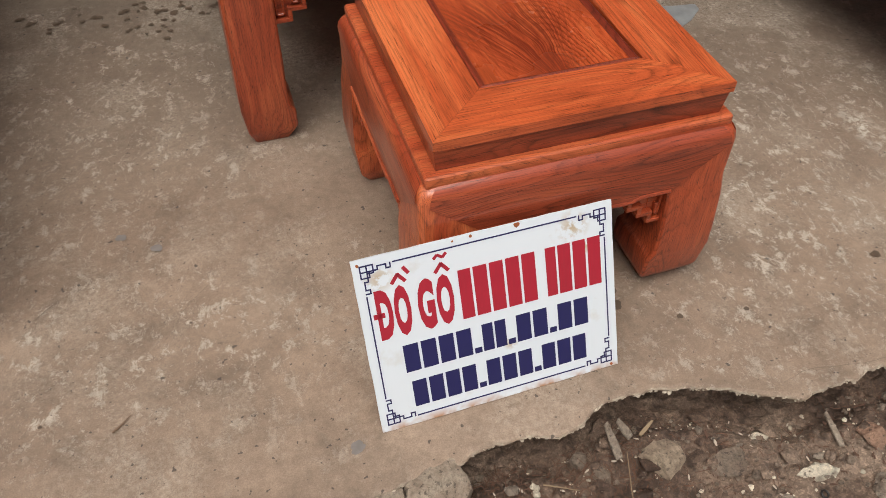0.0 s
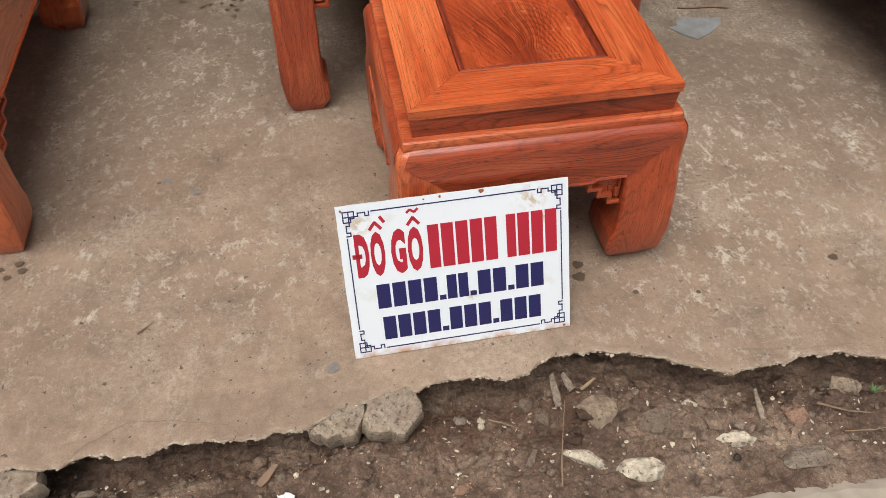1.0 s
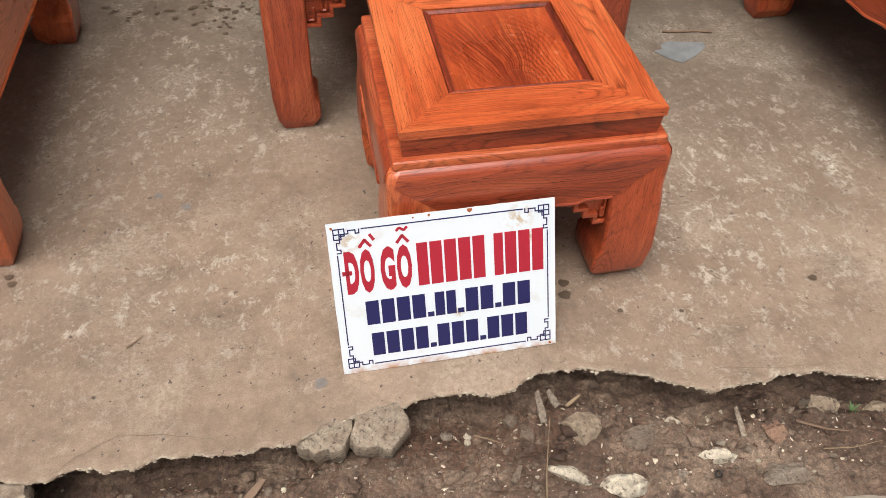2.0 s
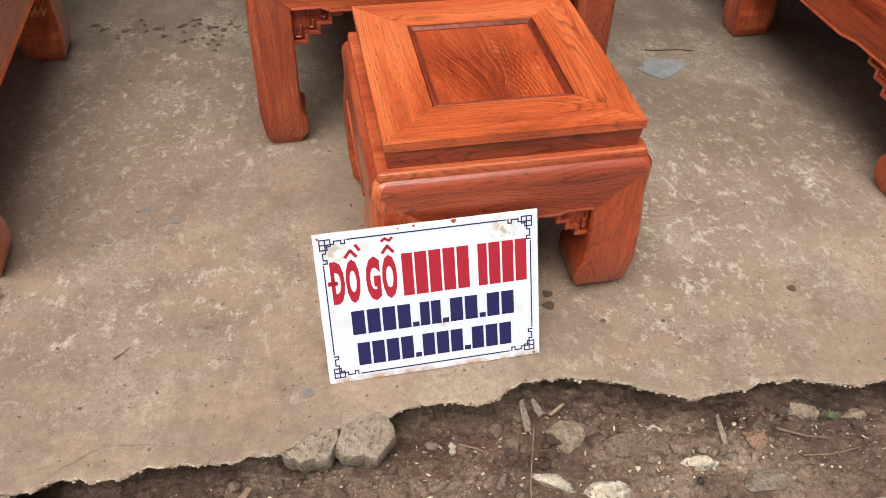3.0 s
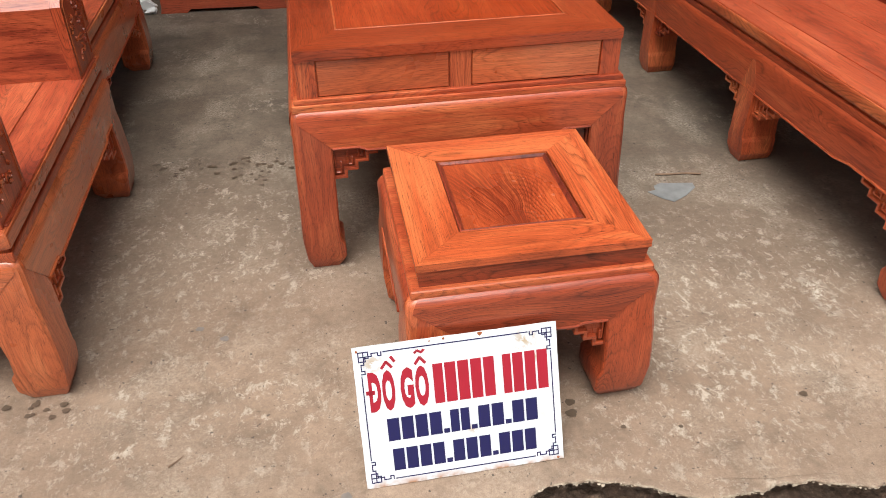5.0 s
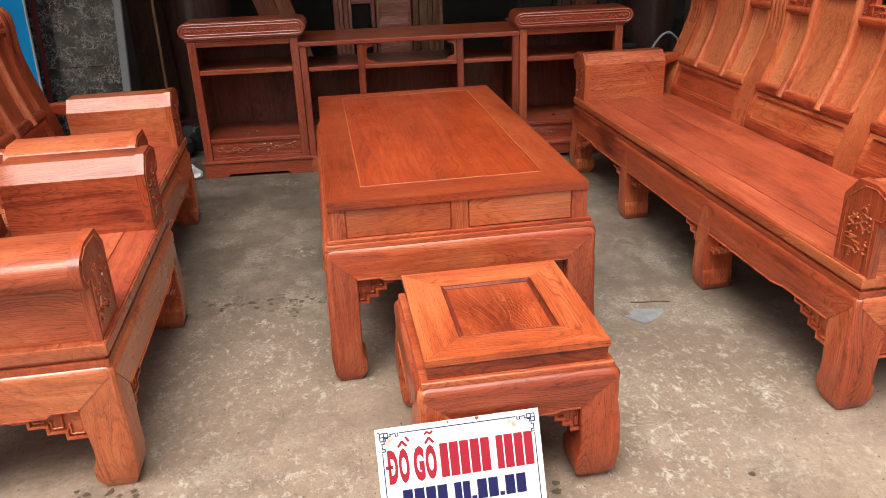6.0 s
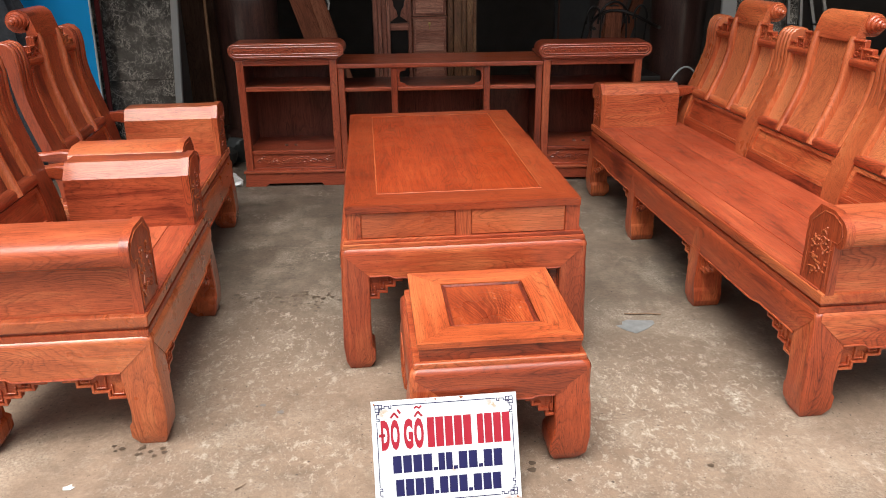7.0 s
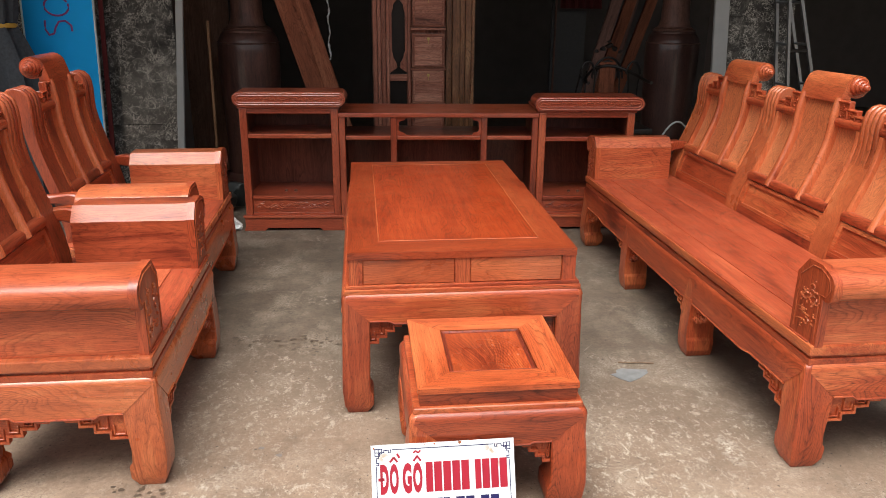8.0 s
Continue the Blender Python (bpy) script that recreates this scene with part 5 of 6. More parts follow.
def build_wrap():
    """A crinkled strip of clear wrapping that hangs along a plank's edge."""
    t = thing("plastic_wrap", pose(-0.186, 4.735, 1.00), "crinkled clear plastic wrapping hanging on a plank edge", "wrapping")
    rnd = random.Random(12)
    rings = []
    for k in range(40):
        z, w = 0.02 * k - 0.02, rnd.uniform(0.003, 0.010)
        c = 0.006 * math.sin(k * 0.8) + rnd.uniform(-0.003, 0.003)
        rings.append([(c - w, rnd.uniform(-0.006, 0.006), z), (c, rnd.uniform(-0.012, -0.004), z), (c + w, rnd.uniform(-0.006, 0.006), z), (c, 0.008, z)])
    part("film", loft(rings), wrap_mat, t)


wrap_mat = plain("clear_wrap", (0.55, 0.56, 0.56), 0.15, vary=0.4, scale=90)
board_z = wood("brown_board", 2, (0.10, 0.050, 0.032), (0.20, 0.105, 0.068), (0.29, 0.165, 0.11), rough=0.6, coat=0.0, gloss=0.2)
brown_z = wood("brown_plank", 2, (0.13, 0.040, 0.021), (0.31, 0.102, 0.052), (0.44, 0.165, 0.086), rough=0.6, coat=0.0, gloss=0.15)
build_plank(0.060, 4.76, 0, -17.5, 0.10, 0.035, 2.3, brown_z, "reddish brown wooden plank leaning sideways")
build_plank(-0.05, 4.82, 0, -18.0, 0.15, 0.06, 2.2, brown_z, "thick dark wooden beam leaning sideways")
build_plank(-1.02, 4.66, 0, 0.5, 0.018, 0.014, 1.25, pale_z, "thin pale wooden batten standing upright", 0.0)
build_plank(-1.20, 5.6, 0, 0.0, 0.36, 0.03, 2.4, board_z, "wide brown wooden board standing in the shop", 2.0)
build_wrap()
pillar_z = wood("pillar_wood", 2, (0.046, 0.022, 0.018), (0.090, 0.042, 0.034), (0.140, 0.066, 0.050), rough=0.42, coat=0.5)
build_pillar(-0.815, 5.2, 0.232, "dark brown turned wooden pillar with a narrow neck")
build_pillar(2.56, 5.25, 0.215, "dark brown turned wooden pillar with a narrow neck")
for k, (x, tilt, mt) in enumerate(((1.90, 17, dark_z), (2.02, 19, brown_z), (2.16, 16, dark_z), (2.28, 20, brown_z))):
    build_plank(x, 5.9 + 0.12 * k, 0, tilt, 0.10, 0.04, 2.6, mt, "raw brown timber plank leaning in the dark")


WARD = ((0.15, 0.055, 0.038), (0.47, 0.185, 0.122), (0.70, 0.34, 0.235))
ward_x, ward_z = wood("wardrobe_wood_x", 0, *WARD, coat=0.15, gloss=0.3), wood("wardrobe_wood_z", 2, *WARD, coat=0.15, gloss=0.3)


def build_wardrobe():
    t = thing("tall_cabinet", pose(0.125, 5.0, 0), "dark striped wooden tall cabinet with brass-pulled drawers", "cabinet")
    H = 2.2
    part("carcass", block(0.0, 0.775, 0.06, 0.40, 0, H, 0.004), ward_z, t)
    for k, (x0, x1, y0) in enumerate(((0.0, 0.035, 0.0), (0.035, 0.062, -0.012), (0.062, 0.10, 0.006), (0.10, 0.125, -0.006))):
        part("moulding", block(x0 + 0.001, x1 - 0.001, y0, 0.07, 0, H, 0.006, 2), ward_z, t)
    for k, (x0, x1, y0) in enumerate(((0.555, 0.60, 0.0), (0.60, 0.66, -0.014), (0.66, 0.70, 0.0), (0.70, 0.745, -0.01), (0.745, 0.775, 0.004))):
        part("moulding", block(x0 + 0.001, x1 - 0.001, y0, 0.07, 0, H, 0.007, 2), zebra, t)
    part("stile", block(0.262, 0.285, 0.0, 0.07, 0, H, 0.003), ward_z, t)
    for z in (0.027, 0.322, 0.617, 0.886, 1.185, 1.48, 1.775):
        part("rail", block(0.285, 0.555, 0.004, 0.07, z - 0.009, z + 0.009, 0.003), ward_x, t)
        dr = part("drawer", block(0.298, 0.545, 0.012, 0.07, z + 0.014, z + 0.262, 0.003), ward_x, t)
        bm = bmesh.new()
        for a, b, c, d in ((0.305, 0.538, 0.022, 0.034), (0.305, 0.538, 0.242, 0.254), (0.305, 0.318, 0.034, 0.242), (0.525, 0.538, 0.034, 0.242)):
            add_box(bm, a, b, 0.004, 0.014, z + c, z + d, 0.003)
        part("drawer_moulding", bm, ward_x, dr)
        bm = bmesh.new()
        lathe([(0.010, 0), (0.012, 0.003), (0.004, 0.006)], 10, bm)
        bm.transform(pose(0.42, 0.010, z + 0.226, 90, 0, 0))
        tube([(0.42, 0.002, z + 0.226), (0.42, -0.004, z + 0.215), (0.42, -0.003, z + 0.190)], 0.005, 8, bm)
        part("pull", bm, brass_mat, dr, "small hanging brass pull", smooth=True)
    # a slotted panel beside the drawers
    for z0, z1 in ((0.0, 0.40), (0.44, 0.80)):
        part("niche_rail", block(0.125, 0.262, 0.01, 0.07, z1, z1 + 0.05, 0.003), ward_x, t)
    bm = bmesh.new()
    for s in (0, 1):
        pts = [(0.0, 0.86), (0.058, 0.90), (0.050, 0.94), (0.030, 0.97), (0.026, 1.00), (0.018, 1.02), (0.018, 1.30), (0.028, 1.33), (0.030, 1.36), (0.055, 1.39), (0.068, 1.44), (0.068, 1.60), (0.0, 1.60)]
        prism([(0.126 + x, z) if s == 0 else (0.261 - x, z) for x, z in pts], 1, 0.012, 0.03, bm)
    part("slotted_panel", bm, ward_z, t, "panel with a lobed slot")
    # black sheet that stands in for the dark open space behind the slot
    part("niche", block(0.13, 0.258, 0.055, 0.059, 0.0, 1.6, 0), black_lacquer, t)


build_wardrobe()


def build_dark_chair():
    t = thing("horseshoe_chair", pose(2.00, 4.95, 0, 0, 0, 0), "black lacquered chair with a hooped rail and spindles", "chair")
    part("seat", block(-0.26, 0.26, -0.22, 0.24, 0.42, 0.46, 0.01, 2), black_lacquer, t)
    for x in (-0.23, 0.23):
        for y in (-0.19, 0.21):
            part("leg", lathe([(0.016, 0), (0.022, 0.1), (0.018, 0.42)], 10, None, (x, y)), black_lacquer, t, smooth=True)
    arc = [(0.25 * math.cos(a), -0.10 + 0.30 * math.sin(a), 0.80 + 0.10 * math.sin(a) ** 2) for a in np.linspace(-0.1, math.pi + 0.1, 19)]
    part("hoop", tube(arc, 0.013, 10), black_lacquer, t, smooth=True)
    for r, y in ((0.125, 0.20), (0.095, 0.205)):
        arc = [(r * math.cos(a), y, 0.80 + (r + 0.04) * math.sin(a)) for a in np.linspace(0, math.pi, 13)]
        part("inner_hoop", tube(arc, 0.009, 8), black_lacquer, t, smooth=True)
    for s in (-1, 1):
        arc = [(s * (0.185 + 0.055 * math.cos(a)), 0.12, 0.84 + 0.10 * math.sin(a)) for a in np.linspace(-0.3, math.pi, 11)]
        part("side_hoop", tube(arc, 0.009, 8), black_lacquer, t, smooth=True)
    for x in (-0.24, -0.17, -0.10, 0.10, 0.17, 0.24):
        part("spindle", tube([(x, 0.16, 0.45), (x * 1.05, 0.19, 0.7), (x, 0.20 if abs(x) < 0.2 else 0.12, 0.86)], 0.007, 8), black_lacquer, t, smooth=True)
    part("splat", block(-0.065, 0.065, 0.195, 0.215, 0.45, 0.93, 0.004), brown_z, t)
    bm = bmesh.new()
    for x, z, r in ((0, 1.05, 0.04), (-0.05, 1.03, 0.03), (0.05, 1.03, 0.03), (-0.10, 1.01, 0.022), (0.10, 1.01, 0.022), (0, 1.085, 0.02)):
        lump(r, x * 9 + 2, (1, 0.5, 0.8), 2, 0.3, bm, (x, 0.21, z))
    part("crest", bm, black_lacquer, t, "carved crest", smooth=True)


build_dark_chair()


# a white board, coloured near black for the shade deep in the shop
dim_white = plain("shaded_white_board", (0.085, 0.083, 0.082), 0.7)


def build_inner_things():
    t = thing("pale_board", pose(2.55, 8.2, 0), "dim white board standing deep in the shop", "board")
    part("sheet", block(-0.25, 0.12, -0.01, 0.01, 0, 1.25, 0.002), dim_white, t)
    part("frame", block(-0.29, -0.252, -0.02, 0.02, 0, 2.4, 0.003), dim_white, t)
    t = thing("hanging_cloth", pose(2.55, 8.0, 1.28), "dark maroon cloth hanging deep in the shop", "cloth")
    rings = [[(-0.24 + 0.48 * i / 24, 0.03 * math.sin(i * 1.3 + k) + d, 0.22 * k) for i in range(25)] + [(0.24 - 0.48 * i / 24, 0.03 * math.sin((24 - i) * 1.3 + k) + d + 0.01, 0.22 * k) for i in range(25)] for k, d in ((0, 0), (1, 0.01), (2, 0), (3, 0.01), (4, 0.0))]
    part("cloth", loft(rings), maroon, t, smooth=True)
    part("pole", block(-0.30, -0.28, -0.01, 0.02, -1.28, 0.95, 0.002), dark_z, t)
    part("cross_bar", block(-0.30, 0.26, 0.0, 0.02, 0.86, 0.90, 0.002), dark_x, t)


build_inner_things()


# ---- things beside the shop front ----
def build_blue_board():
    t = thing("blue_board", pose(-1.936, 4.40, 0, 0, 2.0, 0), "bright blue painted board with a marker scrawl, leaning upright", "board")
    part("panel", block(-0.215, 0.215, -0.012, 0.0, 0.0, 1.95, 0.001), blue_mat, t)
    for x in (-0.226, 0.2155):
        part("edge_strip", block(x, x + 0.0105, -0.016, 0.004, 0.0, 1.95, 0.002), edge_mat, t)
    bm = tube([(0.075 * math.cos(a) - 0.005, -0.0125, 1.345 + 0.058 * math.sin(a)) for a in np.linspace(0.5, 6.6, 22)], 0.0065, 6)
    part("marker_stroke", bm, magenta, t, "hand-drawn marker letter", smooth=True)
    line = [(-0.085, 1.255), (-0.087, 1.20), (-0.065, 1.165), (-0.035, 1.175), (-0.022, 1.215), (0.0, 1.25), (0.04, 1.258), (0.075, 1.23), (0.080, 1.175)]
    pts = []
    for i in range(len(line) - 1):
        for k in range(3):
            f = k / 3
            pts.append((line[i][0] * (1 - f) + line[i + 1][0] * f, -0.0125, line[i][1] * (1 - f) + line[i + 1][1] * f))
    part("marker_stroke", tube(pts, 0.0065, 6), magenta, t, "hand-drawn marker letter", smooth=True)
    b = thing("slat", pose(-1.700, 4.47, 0, -1, 2.0, 0), "thin dark maroon slat standing against the wall", "slat")
    part("board", block(-0.014, 0.014, -0.01, 0.01, 0, 2.0, 0.002), maroon, b)


build_blue_board()


def build_drape():
    t = thing("black_drape", pose(-2.24, 4.15, 0), "gathered black cloth with a yellow strap and a pale band", "cloth")
    rings = []
    for z, r in ((0.0, 0.25), (0.4, 0.26), (0.8, 0.255), (1.05, 0.235), (1.17, 0.195), (1.235, 0.165), (1.30, 0.185), (1.45, 0.205), (1.7, 0.20), (2.0, 0.19)):
        rings.append([((r * (1 + 0.10 * math.sin(9 * a + z * 2) + 0.06 * math.sin(17 * a + 1))) * math.cos(a), 0.55 * r * (1 + 0.16 * math.sin(9 * a + z * 2)) * math.sin(a), z) for a in np.linspace(0, 2 * math.pi, 90, endpoint=False)])
    part("cloth", loft(rings), cloth_mat, t, smooth=True)
    part("tie", loft([[(0.178 * k * math.cos(a), 0.106 * k * math.sin(a), z) for a in np.linspace(0, 2 * math.pi, 32, endpoint=False)] for z, k in ((1.222, 1.0), (1.226, 1.04), (1.246, 1.04), (1.250, 1.0))]), tie_mat, t, "yellow strap", smooth=True)
    part("band", block(-0.150, -0.128, -0.150, -0.135, 0.85, 1.75, 0.003), band_mat, t, "pale yellowish band")


band_mat = plain("pale_band", (0.42, 0.42, 0.28), 0.7, vary=0.3)
build_drape()


def build_ladder():
    t = thing("stepladder", pose(2.97, 4.40, 0), "dull aluminium stepladder standing open beside the pier", "ladder")
    top = Vector((0.0, 1.92))
    for foot, w in ((0.25, 0.010), (0.595, 0.011)):
        along = Vector((foot, 0.0)) - top
        side = Vector((-along.y, along.x)).normalized() * w
        for y in (0.0, 0.17):
            p, q = top, Vector((foot, 0.0))
            r = part("rail", prism([tuple(p - side), tuple(p + side), tuple(q + side), tuple(q - side)], 1, y - 0.010, y + 0.010, bev=0.003), steel_mat, t)
            part("foot", block(foot - 0.018, foot + 0.018, y - 0.014, y + 0.014, 0.0, 0.04, 0.004), black_lacquer, r)
        for k in range(6):
            f = 0.12 + 0.15 * k
            c = top + along * f
            part("rung", tube([(c.x, 0.008, c.y), (c.x, 0.162, c.y)], 0.010, 8), steel_mat, t, smooth=True)
    for z in (0.50, 1.07):
        f = 1.0 - z / 1.92
        part("brace", block(0.25 * f, 0.595 * f, -0.004, 0.008, z - 0.012, z + 0.012, 0.003), black_lacquer, t)
    part("hinge", block(-0.035, 0.035, -0.016, 0.186, 1.88, 1.96, 0.008, 2), black_lacquer, t)


build_ladder()
t = thing("hose", pose(2.02, 3.72, 0), "loop of pale grey hose standing behind the sofa", "hose")
part("coil", tube([(0.16 * math.cos(a), 0.04 * math.sin(2 * a), 0.345 + 0.335 * math.sin(a)) for a in np.linspace(0.0, 2 * math.pi, 40)], 0.0065, 8), hose_mat, t, smooth=True)
part("tail", tube([(0.05 * k - 0.1, 0.02 * k, 0.05 + 0.01 * math.sin(k)) for k in range(5)], 0.011, 8), hose_mat, t, smooth=True)

sack_mat = plain("dark_plastic_sack", (0.035, 0.038, 0.036), 0.4, vary=0.4, scale=14, bumps=0.6)
for k, (x, y, r) in enumerate(((-0.92, 4.02, 0.11), (-0.98, 4.28, 0.15), (-0.86, 4.42, 0.12))):
    t = tagged(part("sack", lump(r, 5 + k, (1, 0.8, 0.9), 3, 0.3), sack_mat, smooth=True), "crumpled dark plastic sack on the floor", "sack", "sacks beside the cabinet")
    t.location = (x, y, r * 0.72)
for k, (x, y, r) in enumerate(((-0.80, 3.87, 0.045), (-0.775, 3.79, 0.032), (-0.84, 3.95, 0.04))):
    t = tagged(part("plastic_scrap", lump(r, 11 + k, (1.1, 0.5, 0.8), 3, 0.6), white_mat), "crumpled white plastic scrap on the concrete", "litter", "plastic scraps")
    t.location = (x, y, r * 0.6)


# ---- litter and stains on the concrete ----
def sheet(name, x, y, pts, z, material, label, category, rz=0):
    bm = bmesh.new()
    prism(pts, 2, z, z + 0.0012, bm)
    for v in bm.verts:
        v.co.z += 0.004 * abs(noise.noise((v.co.x * 25, v.co.y * 25, 4)))
    ob = tagged(part(name, bm, material), label, category)
    ob.matrix_world = pose(x, y, 0, 0, 0, rz)
    return ob


sheet("plastic_sheet", 1.075, 1.675, [(-0.078, 0.014), (-0.05, 0.02), (-0.045, 0.045), (-0.018, 0.056), (0.03, 0.044), (0.082, 0.040), (0.078, 0.012), (0.03, -0.030), (-0.02, -0.057), (-0.05, -0.030)], 0.0008, film_mat, "flat crumpled grey plastic sheet on the concrete", "litter")
t = tagged(part("stick", tube([(0.0, 0.0, 0.004), (0.06, -0.004, 0.005), (0.13, 0.0, 0.004), (0.19, -0.010, 0.005)], 0.0032, 6), chip_mat), "thin brown stick on the concrete", "stick")
t.matrix_world = pose(1.06, 1.784, 0, 0, 0, -6) @ Matrix.Diagonal((0.77, 1, 1, 1))
t = tagged(part("twig", tube([(0.0, 0.0, 0.003), (0.012, 0.006, 0.005), (0.022, 0.016, 0.004), (0.03, 0.022, 0.006)], lambda f: 0.0016 * (1.3 - f), 6), chip_mat), "small dry curled leaf stalk on the concrete", "twig")
t.location = (-0.360, 0.854, 0)
sheet("paper_scrap", -0.83, 0.917, [(-0.014, -0.010), (0.006, -0.012), (0.016, 0.0), (0.006, 0.004), (0.004, 0.014), (-0.008, 0.006), (-0.018, 0.004)], 0.001, white_mat, "small white paper scrap on the concrete", "litter")


def blots(name, places, material, label):
    rnd = random.Random(4)
    bm = bmesh.new()
    for cx, cy, n, spread_x, spread_y, r0, r1 in places:
        for _ in range(n):
            x, y, r = cx + rnd.gauss(0, spread_x), cy + rnd.gauss(0, spread_y), rnd.uniform(r0, r1)
            ph = rnd.uniform(0, 6)
            bm.faces.new([bm.verts.new((x + r * (1 + 0.12 * math.sin(3 * a + ph) + 0.07 * math.sin(5 * a - ph)) * math.cos(a), y + r * 0.85 * (1 + 0.12 * math.sin(3 * a + ph) + 0.07 * math.sin(5 * a - ph)) * math.sin(a), 0.0022 + 0.0004 * rnd.random())) for a in np.linspace(0, 2 * math.pi, 16, endpoint=False)])
    tagged(part(name, bm, material), label, "stain", kind="stuff")


DRIPS = [(-0.20, 2.09, 30, 0.085, 0.034, 0.004, 0.010), (-0.42, 2.12, 11, 0.055, 0.024, 0.004, 0.012), (-0.22, 2.01, 6, 0.06, 0.02, 0.004, 0.009), (-0.56, 2.15, 3, 0.02, 0.01, 0.006, 0.012), (-0.655, 1.066, 10, 0.034, 0.014, 0.004, 0.010), (-0.74, 1.09, 3, 0.02, 0.01, 0.006, 0.012)]
DRIPS += [(x, y, 1, 0.001, 0.001, r, r * 1.2) for x, y, r in ((0.490, 0.877, 0.011), (0.485, 0.845, 0.012), (1.006, 0.809, 0.009), (0.598, 0.922, 0.006), (0.70, 0.77, 0.005), (0.58, 0.79, 0.005), (-0.464, 0.898, 0.003))]
blots("damp_spots", DRIPS, stain_mat, "dark damp drips on the concrete")
blots("mortar_blot", [(-0.006, 0.712, 4, 0.006, 0.006, 0.006, 0.010), (-0.333, 1.277, 3, 0.004, 0.004, 0.004, 0.009), (-0.272, 1.232, 3, 0.004, 0.004, 0.005, 0.010)], patch_mat, "grey mortar blot on the concrete")


def crack(points, width, seed):
    """A hairline crack: a thin uneven ribbon on the concrete."""
    pts = []
    for (x0, y0), (x1, y1) in zip(points, points[1:]):
        for k in range(6):
            f = k / 6
            x, y = x0 + (x1 - x0) * f, y0 + (y1 - y0) * f
            pts.append((x + 0.004 * noise.noise((x * 70, y * 70, seed)), y + 0.004 * noise.noise((x * 70, y * 70, seed + 9))))
    bm = bmesh.new()
    row = []
    for i, (x, y) in enumerate(pts):
        w = width * (0.55 + 0.9 * abs(noise.noise((x * 120, y * 120, seed)))) * min(1.0, 4.0 * min(i, len(pts) - 1 - i) / len(pts) + 0.2)
        row.append([bm.verts.new((x, y - w, 0.0019)), bm.verts.new((x, y + w, 0.0019))])
    for a, b in zip(row, row[1:]):
        bm.faces.new((a[0], b[0], b[1], a[1]))
    tagged(part("crack", bm, crack_mat), "dark hairline crack in the concrete", "crack", "cracks in the floor", "stuff")


crack_mat = plain("crack_shadow", (0.19, 0.145, 0.105), 0.9)
crack([(-0.463, 0.607), (-0.445, 0.613), (-0.423, 0.636), (-0.397, 0.646), (-0.354, 0.668), (-0.260, 0.652), (-0.194, 0.633), (-0.156, 0.656)], 0.0008, 1)
crack([(0.672, 0.618), (0.720, 0.629), (0.823, 0.611), (0.931, 0.604), (0.988, 0.584)], 0.0006, 2)
crack([(-0.55, 0.98), (-0.48, 1.12), (-0.42, 1.17)], 0.0008, 3)
crack([(-0.26, 1.00), (-0.24, 1.06), (-0.19, 1.11), (-0.17, 1.18)], 0.0008, 4)
crack([(-0.10, 1.22), (-0.07, 1.13), (-0.06, 1.02)], 0.0009, 5)


# ---- rubble along the broken edge ----
def stone(name, x, y, size, squash, seed, material, label, rough=0.8, sink=0.25, rz=0.0, group="stones in the earth"):
    size *= 0.88
    ob = tagged(part(name, lump(size, seed, squash, 3, rough), material), label, "stone", group)
    ob.matrix_world = pose(x, y, ground_height(x, y) + size * squash[2] * sink, 0, 0, rz)
    return ob


buff_stone = muddy("buff_stone", (0.48, 0.37, 0.26))


def slab_piece(pts, x, y, z, h, tilt, label):
    bm = bmesh.new()
    fine = []
    for i, p in enumerate(pts):
        q = pts[(i + 1) % len(pts)]
        for k in range(5):
            f = k / 5
            px, py = p[0] * (1 - f) + q[0] * f, p[1] * (1 - f) + q[1] * f
            n = 0.010 * noise.noise((px * 45 + 3, py * 45, 2)) + 0.004 * noise.noise((px * 150 + 3, py * 150, 2))
            fine.append((px + n, py + n))
    c = Vector((sum(p[0] for p in fine) / len(fine), sum(p[1] for p in fine) / len(fine)))

    def inset(k, dz):
        return [(*(c + (Vector(p) - c) * k), dz + 0.003 * noise.noise((p[0] * 50, p[1] * 50, dz * 90))) for p in fine]
    loft([inset(0.9, -h), inset(1.02, -h * 0.6), inset(1.01, -0.014), inset(0.99, -0.006), inset(0.95, -0.001), inset(0.8, 0.001), inset(0.55, 0.0045), inset(0.25, 0.004)], bm=bm)
    ob = tagged(part("concrete_chunk", bm, chunk_mat, smooth=True), label, "rubble", "broken concrete chunks")
    ob.matrix_world = pose(x, y, z, *tilt)
    return ob


chunk_mat = muddy("broken_concrete", (0.34, 0.275, 0.205), 26.0, 0.5)
slab_piece([(-0.062, -0.010), (-0.030, -0.034), (0.020, -0.034), (0.040, 0.000), (0.034, 0.034), (-0.006, 0.026), (-0.044, 0.006)], -0.002, 0.619, -0.010, 0.05, (6, -2, 0), "broken grey concrete chunk sunk along the slab edge")
slab_piece([(-0.052, -0.002), (-0.048, -0.034), (0.012, -0.050), (0.050, -0.012), (0.048, 0.042), (0.000, 0.040), (-0.046, 0.020)], 0.086, 0.617, -0.004, 0.055, (9, 2, 0), "broken grey concrete boulder sunk along the slab edge")
slab_piece([(-0.11, -0.035), (0.03, -0.040), (0.075, -0.01), (0.05, 0.022), (-0.11, 0.015)], -0.560, 0.598, -0.010, 0.05, (3, 2, 0), "broken grey concrete chunk sunk along the slab edge")
stone("stone", 0.452, 0.574, 0.056, (1.0, 0.78, 0.5), 1, buff_stone, "rough brown stone half sunk in the earth")
stone("stone", 0.482, 0.458, 0.046, (1.1, 0.62, 0.6), 2, pale_stone, "pale yellowish limestone half sunk in the earth", rz=-5)
